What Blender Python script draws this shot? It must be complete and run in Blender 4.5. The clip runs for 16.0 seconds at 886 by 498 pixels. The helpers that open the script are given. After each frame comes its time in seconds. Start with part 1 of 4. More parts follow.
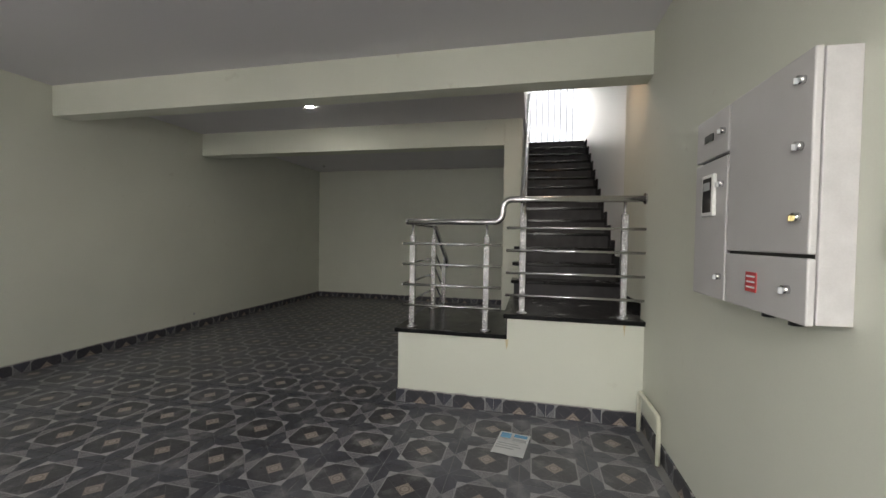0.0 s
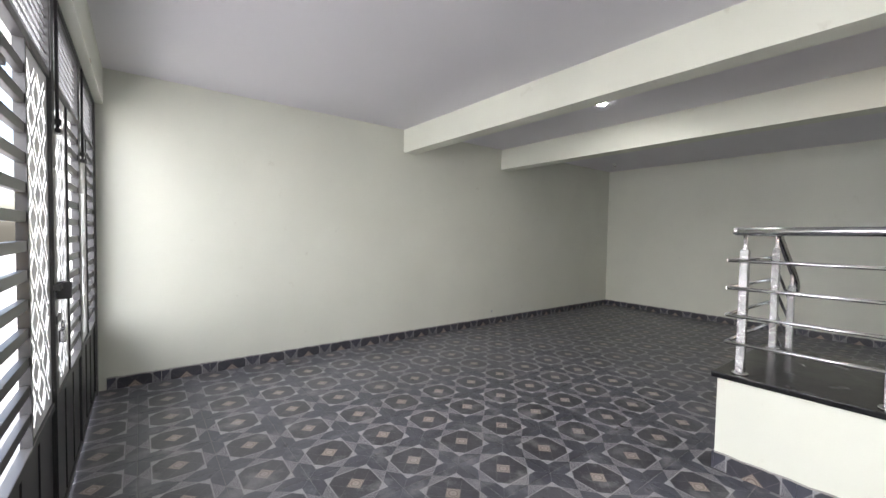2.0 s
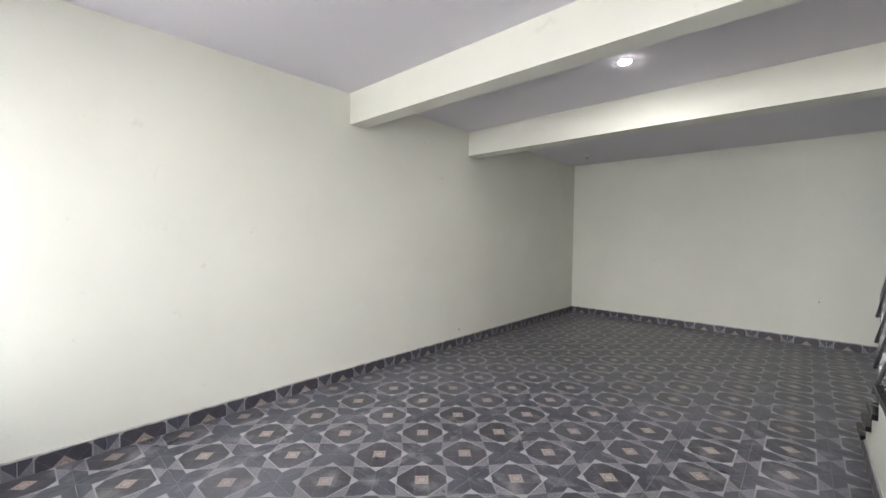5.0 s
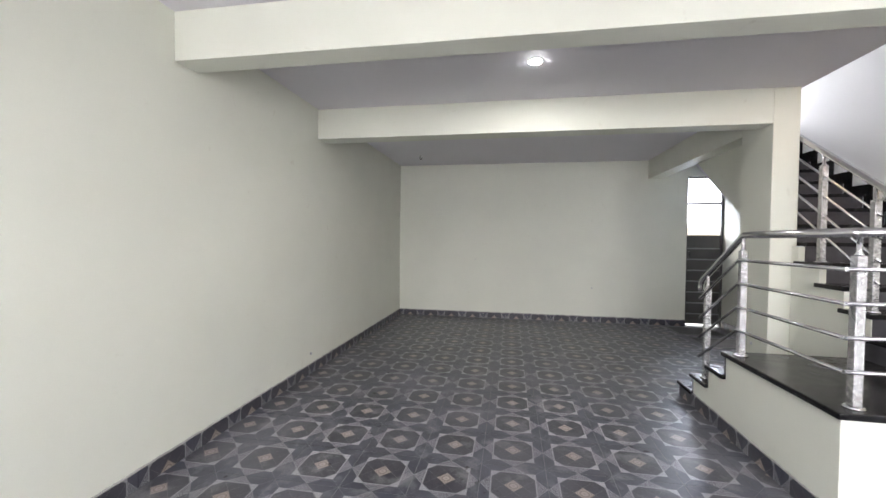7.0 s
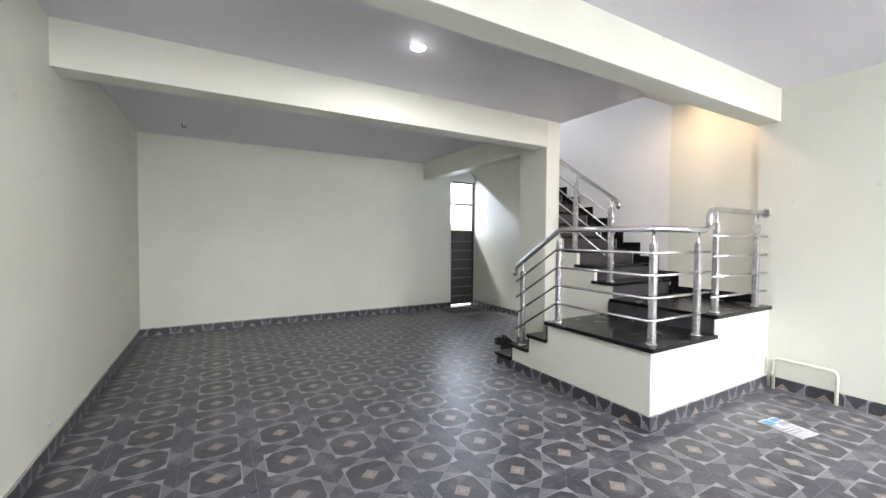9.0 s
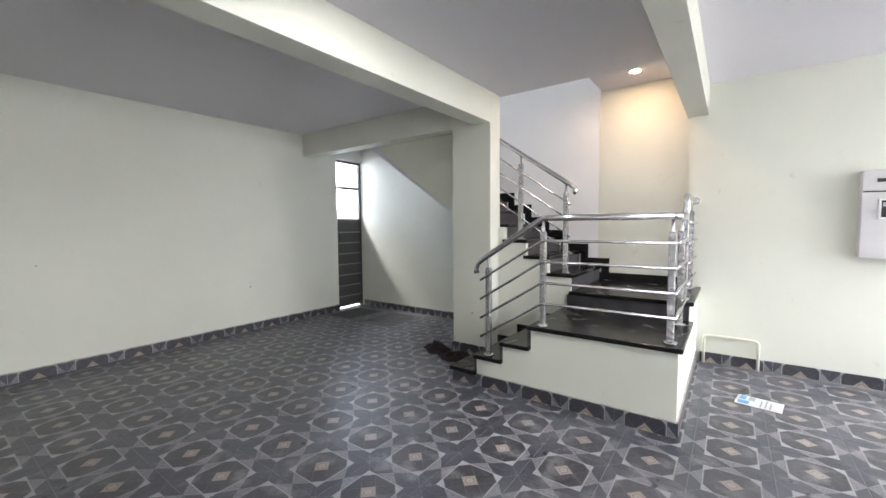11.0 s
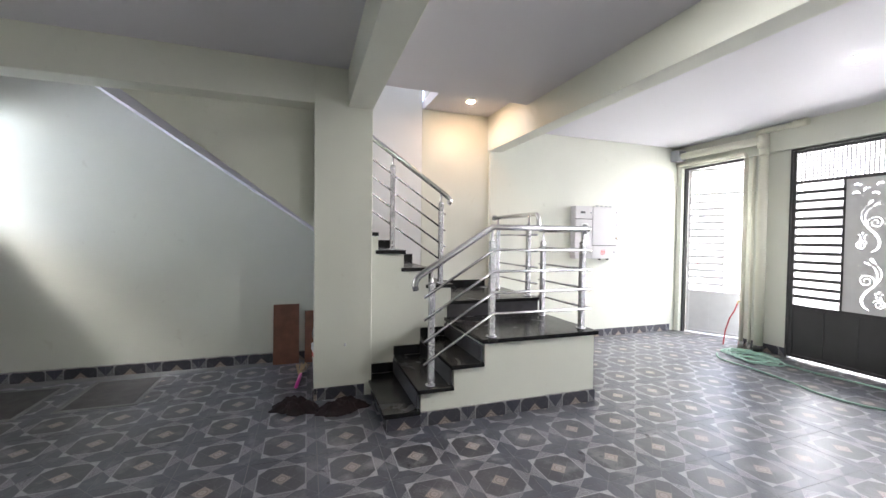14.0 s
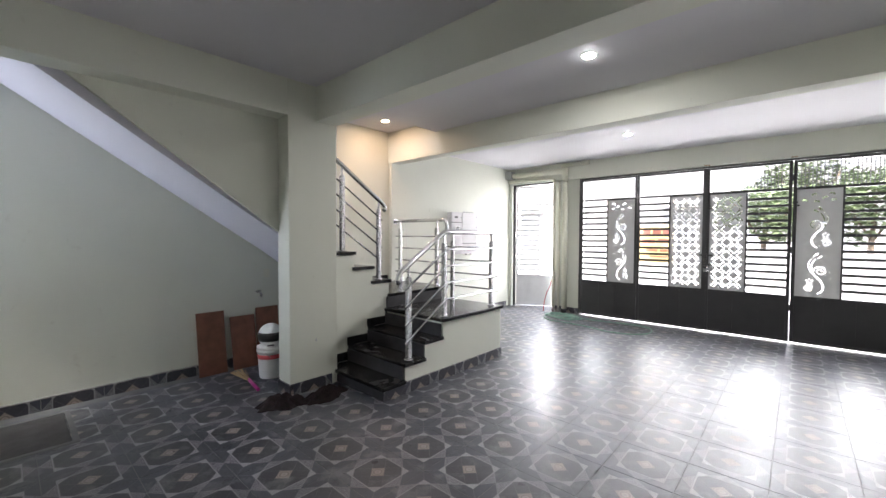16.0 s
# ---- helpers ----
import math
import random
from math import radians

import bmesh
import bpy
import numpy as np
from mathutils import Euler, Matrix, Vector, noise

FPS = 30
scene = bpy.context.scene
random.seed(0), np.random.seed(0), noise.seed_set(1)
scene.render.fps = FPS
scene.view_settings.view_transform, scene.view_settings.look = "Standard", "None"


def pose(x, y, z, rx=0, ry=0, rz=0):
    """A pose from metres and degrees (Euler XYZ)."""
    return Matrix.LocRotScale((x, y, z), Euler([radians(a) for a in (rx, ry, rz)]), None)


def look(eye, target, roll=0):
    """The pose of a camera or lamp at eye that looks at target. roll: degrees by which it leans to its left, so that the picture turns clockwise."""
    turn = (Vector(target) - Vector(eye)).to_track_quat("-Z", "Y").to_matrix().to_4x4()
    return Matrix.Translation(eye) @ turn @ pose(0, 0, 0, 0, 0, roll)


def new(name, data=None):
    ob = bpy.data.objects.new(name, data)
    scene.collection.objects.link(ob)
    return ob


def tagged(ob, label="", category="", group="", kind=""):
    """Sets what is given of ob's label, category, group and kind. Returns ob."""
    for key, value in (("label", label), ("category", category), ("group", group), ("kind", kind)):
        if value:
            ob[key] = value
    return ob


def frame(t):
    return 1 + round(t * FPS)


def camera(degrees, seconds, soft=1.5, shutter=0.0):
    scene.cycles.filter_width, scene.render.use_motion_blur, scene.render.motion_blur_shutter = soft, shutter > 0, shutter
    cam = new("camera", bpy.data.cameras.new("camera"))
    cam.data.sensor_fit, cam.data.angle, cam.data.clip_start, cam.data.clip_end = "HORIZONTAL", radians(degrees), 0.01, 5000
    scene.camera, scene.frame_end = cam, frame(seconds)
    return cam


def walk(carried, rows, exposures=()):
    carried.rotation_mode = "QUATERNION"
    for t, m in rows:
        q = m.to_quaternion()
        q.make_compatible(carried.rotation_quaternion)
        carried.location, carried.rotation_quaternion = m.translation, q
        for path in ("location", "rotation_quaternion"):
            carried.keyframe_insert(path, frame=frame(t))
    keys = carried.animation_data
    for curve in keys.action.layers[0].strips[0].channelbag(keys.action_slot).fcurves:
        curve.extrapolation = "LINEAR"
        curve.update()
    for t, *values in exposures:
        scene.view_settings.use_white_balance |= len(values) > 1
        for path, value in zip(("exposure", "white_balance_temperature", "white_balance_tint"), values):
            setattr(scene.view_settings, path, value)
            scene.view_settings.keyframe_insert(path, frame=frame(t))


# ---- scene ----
cam = camera(96.7, 16.0)
PATH = [
    (0, (1.054, 0.398, 1.375), (0.617, 2.349, 1.323), 0.9),
    (0.5, (1.026, 0.449, 1.422), (0.144, 2.243, 1.359), 1.0),
    (1, (0.989, 0.488, 1.449), (-0.234, 2.069, 1.385), 1.0),
    (1.5, (0.975, 0.512, 1.473), (-0.463, 1.9, 1.403), 0.8),
    (2, (0.868, 0.632, 1.461), (-0.716, 1.85, 1.389), 1.0),
    (2.5, (0.787, 0.804, 1.469), (-0.91, 1.861, 1.402), 1.1),
    (3, (0.648, 0.936, 1.487), (-1.076, 1.948, 1.415), 0.7),
    (5.5, (-0.695, 1.21, 1.444), (-1.819, 2.864, 1.392), 0.9),
    (6, (-1.024, 1.2, 1.417), (-1.879, 3.008, 1.38), 1.0),
    (6.5, (-1.342, 1.244, 1.429), (-1.955, 3.147, 1.386), 0.7),
    (7, (-1.659, 1.297, 1.458), (-1.995, 3.268, 1.411), 0.6),
    (7.5, (-1.949, 1.33, 1.457), (-1.949, 3.329, 1.406), 0.3),
    (8, (-2.251, 1.44, 1.455), (-1.887, 3.406, 1.406), 0.3),
    (8.5, (-2.64, 1.557, 1.482), (-1.901, 3.415, 1.42), 0.3),
    (9, (-2.821, 1.798, 1.44), (-1.825, 3.531, 1.38), 0.4),
    (9.5, (-2.964, 2.123, 1.441), (-1.775, 3.729, 1.372), 0.4),
    (10, (-3.066, 2.473, 1.467), (-1.712, 3.943, 1.383), 0.0),
    (12.5, (-2.96, 4.65, 1.443), (-1.013, 5.094, 1.34), 0.5),
    (13, (-2.893, 5.079, 1.408), (-0.895, 5.146, 1.341), 0.8),
    (13.5, (-2.895, 5.484, 1.441), (-0.916, 5.206, 1.369), 0.7),
    (14, (-2.851, 5.937, 1.419), (-0.961, 5.285, 1.365), 0.7),
    (14.5, (-2.826, 6.408, 1.454), (-1.063, 5.465, 1.395), 0.7),
    (15, (-2.767, 6.865, 1.422), (-1.133, 5.712, 1.373), 0.6),
    (15.5, (-2.711, 7.244, 1.46), (-1.236, 5.894, 1.404), 0.4),
    (16, (-2.722, 7.598, 1.469), (-1.384, 6.112, 1.405), 0.2),
]
EXPOSURES = [(0.0, 1.82, 6900, 7), (1.0, 2.65, 6600, 9.5), (2.0, 3.1, 6400, 12), (3.0, 3.38, 6380, 13), (6.0, 3.55, 6380, 13.5), (8.0, 3.66, 6320, 12.5), (10.0, 3.82, 6270, 12), (12.5, 3.65, 6250, 12), (14.0, 3.75, 6300, 12.5), (16.0, 3.42, 6330, 12.5)]
walk(cam, [(t, look(eye, target, roll)) for t, eye, target, roll in PATH], EXPOSURES)

# ---- world and sun: a bright overcast day ----
world = bpy.data.worlds.new("sky")
scene.world = world
world.use_nodes = True
wn = world.node_tree.nodes
sky = wn.new("ShaderNodeTexSky")
sky.sky_type, sky.sun_disc = "NISHITA", False
sky.sun_elevation, sky.sun_rotation = radians(56), radians(-11)
sky.air_density, sky.dust_density = 1.0, 4.0
world.node_tree.links.new(sky.outputs[0], wn["Background"].inputs[0])
wn["Background"].inputs[1].default_value = 0.09
sun = new("sun", bpy.data.lights.new("sun", "SUN"))
sun.data.energy, sun.data.angle, sun.data.color = 1.5, radians(25), (1.0, 0.97, 0.92)
sun.matrix_world = look((0, 0, 20), (2.5, -13.0, 0))


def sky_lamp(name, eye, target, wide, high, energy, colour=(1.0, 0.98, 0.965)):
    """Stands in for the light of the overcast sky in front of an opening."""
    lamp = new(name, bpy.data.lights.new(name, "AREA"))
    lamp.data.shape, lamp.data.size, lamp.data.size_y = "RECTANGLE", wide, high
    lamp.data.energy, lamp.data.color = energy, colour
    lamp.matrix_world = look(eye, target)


sky_lamp("sky_before_gate", (-1.6, -1.3, 2.0), (-1.6, 4.0, 1.35), 5.6, 3.4, 76)
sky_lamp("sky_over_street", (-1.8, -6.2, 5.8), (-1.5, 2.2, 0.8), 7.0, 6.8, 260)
sky_lamp("sky_before_wicket", (1.45, -1.05, 2.35), (0.9, 2.4, 0.2), 0.8, 1.8, 26)
sky_lamp("sky_behind_door", (1.80, 9.95, 2.35), (0.9, 5.0, 1.2), 1.2, 1.1, 7.5, (0.82, 0.90, 1.0))
sky_lamp("sky_behind_stair_window", (1.42, 9.75, 4.12), (1.42, 5.0, 3.4), 1.0, 1.2, 13)


# ---- materials ----
def mat(name, base=(0.8, 0.8, 0.8), rough=0.5, metal=0.0, spec=0.5, vary=0.06, scale=6.0, fine=180.0, bump=0.05, dist=0.002, stain=None):
    """A plain coat: two scales of variation in tone, and a fine relief."""
    m = bpy.data.materials.new(name)
    m.use_nodes = True
    nt = m.node_tree
    b = nt.nodes["Principled BSDF"]
    b.inputs["Roughness"].default_value, b.inputs["Metallic"].default_value = rough, metal
    b.inputs["Specular IOR Level"].default_value = spec
    geo = nt.nodes.new("ShaderNodeNewGeometry")
    n1, n2 = nt.nodes.new("ShaderNodeTexNoise"), nt.nodes.new("ShaderNodeTexNoise")
    for n, sc, det in ((n1, scale, 5), (n2, fine, 2)):
        n.inputs["Scale"].default_value, n.inputs["Detail"].default_value = sc, det
        nt.links.new(geo.outputs["Position"], n.inputs["Vector"])
    add = nt.nodes.new("ShaderNodeMath")
    add.operation = "MULTIPLY_ADD"
    nt.links.new(n2.outputs[0], add.inputs[0])
    add.inputs[1].default_value = 0.35
    nt.links.new(n1.outputs[0], add.inputs[2])
    ramp = nt.nodes.new("ShaderNodeMapRange")
    ramp.inputs[1].default_value, ramp.inputs[2].default_value = 0.35, 1.0
    ramp.inputs[3].default_value, ramp.inputs[4].default_value = 1 - vary, 1 + vary
    nt.links.new(add.outputs[0], ramp.inputs[0])
    mul = nt.nodes.new("ShaderNodeVectorMath")
    mul.operation = "SCALE"
    mul.inputs[0].default_value = base
    if stain:
        n3 = nt.nodes.new("ShaderNodeTexNoise")
        n3.inputs["Scale"].default_value, n3.inputs["Detail"].default_value, n3.inputs["Distortion"].default_value = 7.0, 8, 0.6
        nt.links.new(geo.outputs["Position"], n3.inputs["Vector"])
        cut = nt.nodes.new("ShaderNodeMapRange")
        cut.inputs[1].default_value, cut.inputs[2].default_value, cut.inputs[3].default_value, cut.inputs[4].default_value = 0.68, 0.77, 0.0, 0.7
        nt.links.new(n3.outputs[0], cut.inputs[0])
        smear = nt.nodes.new("ShaderNodeMix")
        smear.data_type = "RGBA"
        smear.inputs[6].default_value, smear.inputs[7].default_value = (*base, 1), (*stain, 1)
        nt.links.new(cut.outputs[0], smear.inputs[0])
        nt.links.new(smear.outputs[2], mul.inputs[0])
    nt.links.new(ramp.outputs[0], mul.inputs["Scale"])
    nt.links.new(mul.outputs[0], b.inputs["Base Color"])
    if bump:
        bp = nt.nodes.new("ShaderNodeBump")
        bp.inputs["Strength"].default_value, bp.inputs["Distance"].default_value = bump, dist
        nt.links.new(add.outputs[0], bp.inputs["Height"])
        nt.links.new(bp.outputs[0], b.inputs["Normal"])
    return m


def glow(name, colour, strength):
    m = bpy.data.materials.new(name)
    m.use_nodes = True
    b = m.node_tree.nodes["Principled BSDF"]
    b.inputs["Base Color"].default_value = (0.8, 0.8, 0.8, 1)
    b.inputs["Emission Color"].default_value, b.inputs["Emission Strength"].default_value = (*colour, 1), strength
    return m


class Sums:
    """Short forms for the node arithmetic of the tile pattern."""

    def __init__(self, nt):
        self.nt = nt

    def op(self, kind, *args):
        n = self.nt.nodes.new("ShaderNodeMath")
        n.operation = kind
        for k, a in enumerate(args):
            if isinstance(a, (int, float)):
                n.inputs[k].default_value = a
            else:
                self.nt.links.new(a, n.inputs[k])
        return n.outputs[0]

    def below(self, a, edge, soft=0.0015):
        n = self.nt.nodes.new("ShaderNodeMapRange")
        n.interpolation_type = "SMOOTHSTEP"
        n.inputs[1].default_value, n.inputs[2].default_value = -soft, soft
        n.inputs[3].default_value, n.inputs[4].default_value = 1, 0
        self.nt.links.new(self.op("SUBTRACT", a, edge), n.inputs[0])
        return n.outputs[0]

    def mix(self, f, a, b):
        n = self.nt.nodes.new("ShaderNodeMix")
        n.data_type = "RGBA"
        self.nt.links.new(f, n.inputs[0])
        for k, v in ((6, a), (7, b)):
            if isinstance(v, tuple):
                n.inputs[k].default_value = (*v, 1)
            else:
                self.nt.links.new(v, n.inputs[k])
        return n.outputs[2]


P = 0.405          # pitch of the floor tiles
H = P / 2


def tile_material(name, wear=1.0):
    m = bpy.data.materials.new(name)
    m.use_nodes = True
    nt = m.node_tree
    b = nt.nodes["Principled BSDF"]
    s = Sums(nt)
    tc = nt.nodes.new("ShaderNodeTexCoord")
    geo = nt.nodes.new("ShaderNodeNewGeometry")
    sep = nt.nodes.new("ShaderNodeSeparateXYZ")
    nt.links.new(tc.outputs["Object"], sep.inputs[0])
    x, y = sep.outputs[0], sep.outputs[1]
    a, c = s.op("ABSOLUTE", x), s.op("ABSOLUTE", y)
    most = s.op("MAXIMUM", a, c)
    diag = s.op("MULTIPLY", s.op("ADD", a, c), 0.625)
    octagon = s.below(s.op("MAXIMUM", most, diag), 0.129)
    ring = s.below(s.op("MAXIMUM", most, diag), 0.1325)
    frame_square = s.below(most, 0.137)
    total = s.op("ADD", a, c)
    diamond = s.below(total, 0.056)
    rim = s.below(total, 0.060)

    def stripe(value, at):
        return s.below(s.op("ABSOLUTE", s.op("SUBTRACT", s.op("ABSOLUTE", value), at)), 0.0012, 0.0008)

    lines = s.op("MAXIMUM", stripe(s.op("ADD", x, y), 0.056), stripe(s.op("SUBTRACT", x, y), 0.056))

    def petal(u, v, grow):
        """A pointed leaf along the edge u = H, from the corner of the tile to the middle of its edge."""
        w = s.op("MINIMUM", s.op("MINIMUM", s.op("SUBTRACT", H, v), 0.0645), s.op("MULTIPLY", v, 0.80))
        return s.below(s.op("SUBTRACT", s.op("SUBTRACT", H, u), w), grow)

    edged = s.op("MAXIMUM", petal(a, c, 0.0022), petal(c, a, 0.0022))
    leaf = s.op("MAXIMUM", petal(a, c, -0.0008), petal(c, a, -0.0008))

    def noise_at(scale, detail, where):
        n = nt.nodes.new("ShaderNodeTexNoise")
        n.inputs["Scale"].default_value, n.inputs["Detail"].default_value = scale, detail
        nt.links.new(where, n.inputs["Vector"])
        return n.outputs[0]

    grain, blotch, stain = noise_at(70, 4, geo.outputs["Position"]), noise_at(9, 4, geo.outputs["Position"]), noise_at(1.6, 5, geo.outputs["Position"])
    info = nt.nodes.new("ShaderNodeObjectInfo")
    speckle = noise_at(240, 3, geo.outputs["Position"])
    scuff = noise_at(5.5, 9, geo.outputs["Position"])
    fleck = nt.nodes.new("ShaderNodeMapRange")
    fleck.inputs[1].default_value, fleck.inputs[2].default_value = 0.40, 0.60
    nt.links.new(speckle, fleck.inputs[0])
    col = s.mix(fleck.outputs[0], (0.05, 0.05, 0.058), (0.25, 0.248, 0.265))
    col = s.mix(edged, col, (0.21, 0.21, 0.22))
    slate = s.mix(s.op("MULTIPLY_ADD", blotch, 0.7, s.op("MULTIPLY", grain, 0.3)), (0.028, 0.030, 0.042), (0.072, 0.074, 0.096))
    col = s.mix(leaf, col, slate)
    col = s.mix(frame_square, col, s.mix(fleck.outputs[0], (0.20, 0.20, 0.21), (0.34, 0.34, 0.35)))
    col = s.mix(ring, col, (0.16, 0.16, 0.165))
    coal = s.mix(s.op("MULTIPLY_ADD", blotch, 0.7, s.op("MULTIPLY", grain, 0.3)), (0.022, 0.022, 0.029), (0.060, 0.059, 0.072))
    col = s.mix(octagon, col, coal)
    col = s.mix(s.op("MULTIPLY", lines, octagon), col, (0.12, 0.12, 0.122))
    col = s.mix(rim, col, (0.10, 0.09, 0.085))
    flower = s.op("SINE", s.op("MULTIPLY", s.op("ADD", s.op("POWER", a, 2.0), s.op("POWER", c, 2.0)), 7000.0))
    cross = s.op("SINE", s.op("MULTIPLY", s.op("MULTIPLY", a, c), 26000.0))
    cream = s.mix(s.op("MULTIPLY_ADD", s.op("MULTIPLY", flower, s.op("MULTIPLY_ADD", cross, 0.4, 0.6)), 0.5, 0.5), (0.15, 0.115, 0.095), (0.34, 0.295, 0.265))
    col = s.mix(diamond, col, cream)
    worn = nt.nodes.new("ShaderNodeMapRange")
    worn.inputs[1].default_value, worn.inputs[2].default_value = 0.56, 0.74
    worn.inputs[3].default_value, worn.inputs[4].default_value = 0.0, 0.42 * wear
    nt.links.new(s.op("MULTIPLY_ADD", grain, 0.10, s.op("MULTIPLY", scuff, 0.95)), worn.inputs[0])
    col = s.mix(worn.outputs[0], col, (0.33, 0.325, 0.325))
    dust = nt.nodes.new("ShaderNodeMapRange")
    dust.inputs[1].default_value, dust.inputs[2].default_value = 0.44, 0.74
    dust.inputs[3].default_value, dust.inputs[4].default_value = 0.0, 0.36 * wear
    nt.links.new(s.op("MULTIPLY_ADD", grain, 0.18, s.op("MULTIPLY", stain, 0.85)), dust.inputs[0])
    col = s.mix(dust.outputs[0], col, (0.205, 0.205, 0.23))
    trace = nt.nodes.new("ShaderNodeMapRange")
    trace.inputs[1].default_value, trace.inputs[2].default_value = 0.66, 0.72
    trace.inputs[3].default_value, trace.inputs[4].default_value = 0.0, 0.8 * wear
    nt.links.new(s.op("MULTIPLY_ADD", noise_at(2.3, 3, geo.outputs["Position"]), 0.45, s.op("MULTIPLY", noise_at(16, 6, geo.outputs["Position"]), 0.6)), trace.inputs[0])
    grime = trace.outputs[0]
    col = s.mix(grime, col, (0.035, 0.034, 0.036))
    bright = nt.nodes.new("ShaderNodeVectorMath")
    bright.operation = "SCALE"
    nt.links.new(col, bright.inputs[0])
    nt.links.new(s.op("MULTIPLY_ADD", info.outputs["Random"], 0.18, 0.98), bright.inputs["Scale"])
    nt.links.new(bright.outputs[0], b.inputs["Base Color"])
    nt.links.new(s.op("MULTIPLY_ADD", grime, 0.4, s.op("MULTIPLY_ADD", worn.outputs[0], 0.25, s.op("MULTIPLY_ADD", stain, 0.24, 0.24))), b.inputs["Roughness"])
    b.inputs["Specular IOR Level"].default_value = 0.5
    bp = nt.nodes.new("ShaderNodeBump")
    bp.inputs["Strength"].default_value, bp.inputs["Distance"].default_value = 0.12, 0.0015
    nt.links.new(s.op("MULTIPLY_ADD", grain, 0.5, s.op("MULTIPLY", blotch, 0.8)), bp.inputs["Height"])
    nt.links.new(bp.outputs[0], b.inputs["Normal"])
    return m


WALL = mat("wall_paint", (0.67, 0.68, 0.605), 0.65, vary=0.05, scale=1.4, bump=0.12, dist=0.003, stain=(0.57, 0.565, 0.49))
CEIL = mat("ceiling_paint", (0.66, 0.647, 0.69), 0.6, vary=0.02, scale=1.0, bump=0.06)
WHITE = mat("white_paint", (0.78, 0.79, 0.80), 0.5, vary=0.03, scale=1.5)
SOFFIT = mat("lavender_paint", (0.66, 0.65, 0.74), 0.55, vary=0.03, scale=2)
GRANITE = mat("black_granite", (0.010, 0.010, 0.011), 0.16, spec=0.27, vary=0.6, scale=14, fine=420, bump=0.0)
RISER = mat("riser_granite", (0.052, 0.050, 0.055), 0.42, spec=0.22, vary=0.35, scale=10, fine=420, bump=0.0)


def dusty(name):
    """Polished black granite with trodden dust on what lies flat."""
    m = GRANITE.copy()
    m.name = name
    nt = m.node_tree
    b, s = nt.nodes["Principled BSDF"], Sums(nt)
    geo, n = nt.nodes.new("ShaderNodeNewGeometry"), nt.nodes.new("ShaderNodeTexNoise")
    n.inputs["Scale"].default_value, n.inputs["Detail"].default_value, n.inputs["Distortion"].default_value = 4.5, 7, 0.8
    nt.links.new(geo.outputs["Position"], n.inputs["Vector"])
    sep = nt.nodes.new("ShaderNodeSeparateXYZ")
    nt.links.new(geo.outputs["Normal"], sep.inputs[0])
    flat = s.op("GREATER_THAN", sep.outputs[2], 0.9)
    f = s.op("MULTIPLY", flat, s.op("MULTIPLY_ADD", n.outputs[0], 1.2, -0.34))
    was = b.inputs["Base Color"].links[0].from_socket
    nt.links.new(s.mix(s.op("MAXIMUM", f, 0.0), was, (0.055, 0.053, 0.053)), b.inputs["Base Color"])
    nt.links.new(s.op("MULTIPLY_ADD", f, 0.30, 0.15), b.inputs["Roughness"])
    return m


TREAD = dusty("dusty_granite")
TILE = tile_material("patterned_tile")
SKIRT = tile_material("skirting_tile", 0.0)
GROUT = mat("grout", (0.19, 0.19, 0.19), 0.8, vary=0.2, bump=0.2)
CEMENT = mat("cement", (0.33, 0.32, 0.31), 0.85, vary=0.25, scale=12, bump=0.5, dist=0.004)
STEEL = mat("stainless_steel", (0.62, 0.62, 0.63), 0.2, 1.0, vary=0.08, scale=30, bump=0.0)
FILM = mat("steel_in_film", (0.54, 0.54, 0.55), 0.22, 0.9, vary=0.5, scale=45, fine=300, bump=0.9, dist=0.01)
IRON = mat("black_iron", (0.034, 0.033, 0.035), 0.4, 0.0, vary=0.15, scale=8, bump=0.1)
SHEET = mat("grey_sheet", (0.60, 0.60, 0.61), 0.45, 0.2, vary=0.06, scale=8, bump=0.03)
DOORMETAL = mat("dark_door", (0.075, 0.073, 0.072), 0.45, vary=0.2, scale=5, bump=0.1)
PANELGREY = mat("panel_grey", (0.53, 0.515, 0.525), 0.4, vary=0.07, scale=4, bump=0.05)
PANELSIDE = mat("splashed_panel_grey", (0.53, 0.515, 0.525), 0.45, vary=0.12, scale=14, bump=0.1, stain=(0.72, 0.71, 0.70))
PVC = mat("cream_pvc", (0.70, 0.69, 0.58), 0.4, vary=0.04, scale=5, bump=0.03)
HOSE = mat("green_hose", (0.27, 0.43, 0.35), 0.35, vary=0.1, scale=20, bump=0.05)
BOARD = mat("brown_board", (0.20, 0.085, 0.052), 0.6, vary=0.35, scale=9, bump=0.2, stain=(0.42, 0.33, 0.28))
RAG = mat("dark_rag", (0.016, 0.008, 0.009), 0.95, vary=0.5, scale=25, fine=300, bump=0.8, dist=0.01)
PAPER = mat("paper", (0.80, 0.81, 0.82), 0.6, vary=0.03, bump=0.05)
BLACK = mat("black_plastic", (0.015, 0.015, 0.016), 0.3, vary=0.1, bump=0.0)
PLASTIC = mat("white_plastic", (0.78, 0.78, 0.77), 0.3, vary=0.04, scale=10, bump=0.03)
REDINK = mat("red_ink", (0.55, 0.06, 0.07), 0.5, vary=0.1, bump=0.0)
BLUEINK = mat("blue_ink", (0.16, 0.38, 0.60), 0.5, vary=0.1, bump=0.0)
GREYINK = mat("grey_ink", (0.45, 0.46, 0.48), 0.5, vary=0.1, bump=0.0)
PINK = mat("pink_plastic", (0.60, 0.06, 0.34), 0.4, vary=0.1, bump=0.05)
STRAW = mat("straw", (0.45, 0.33, 0.18), 0.8, vary=0.3, scale=40, bump=0.4)
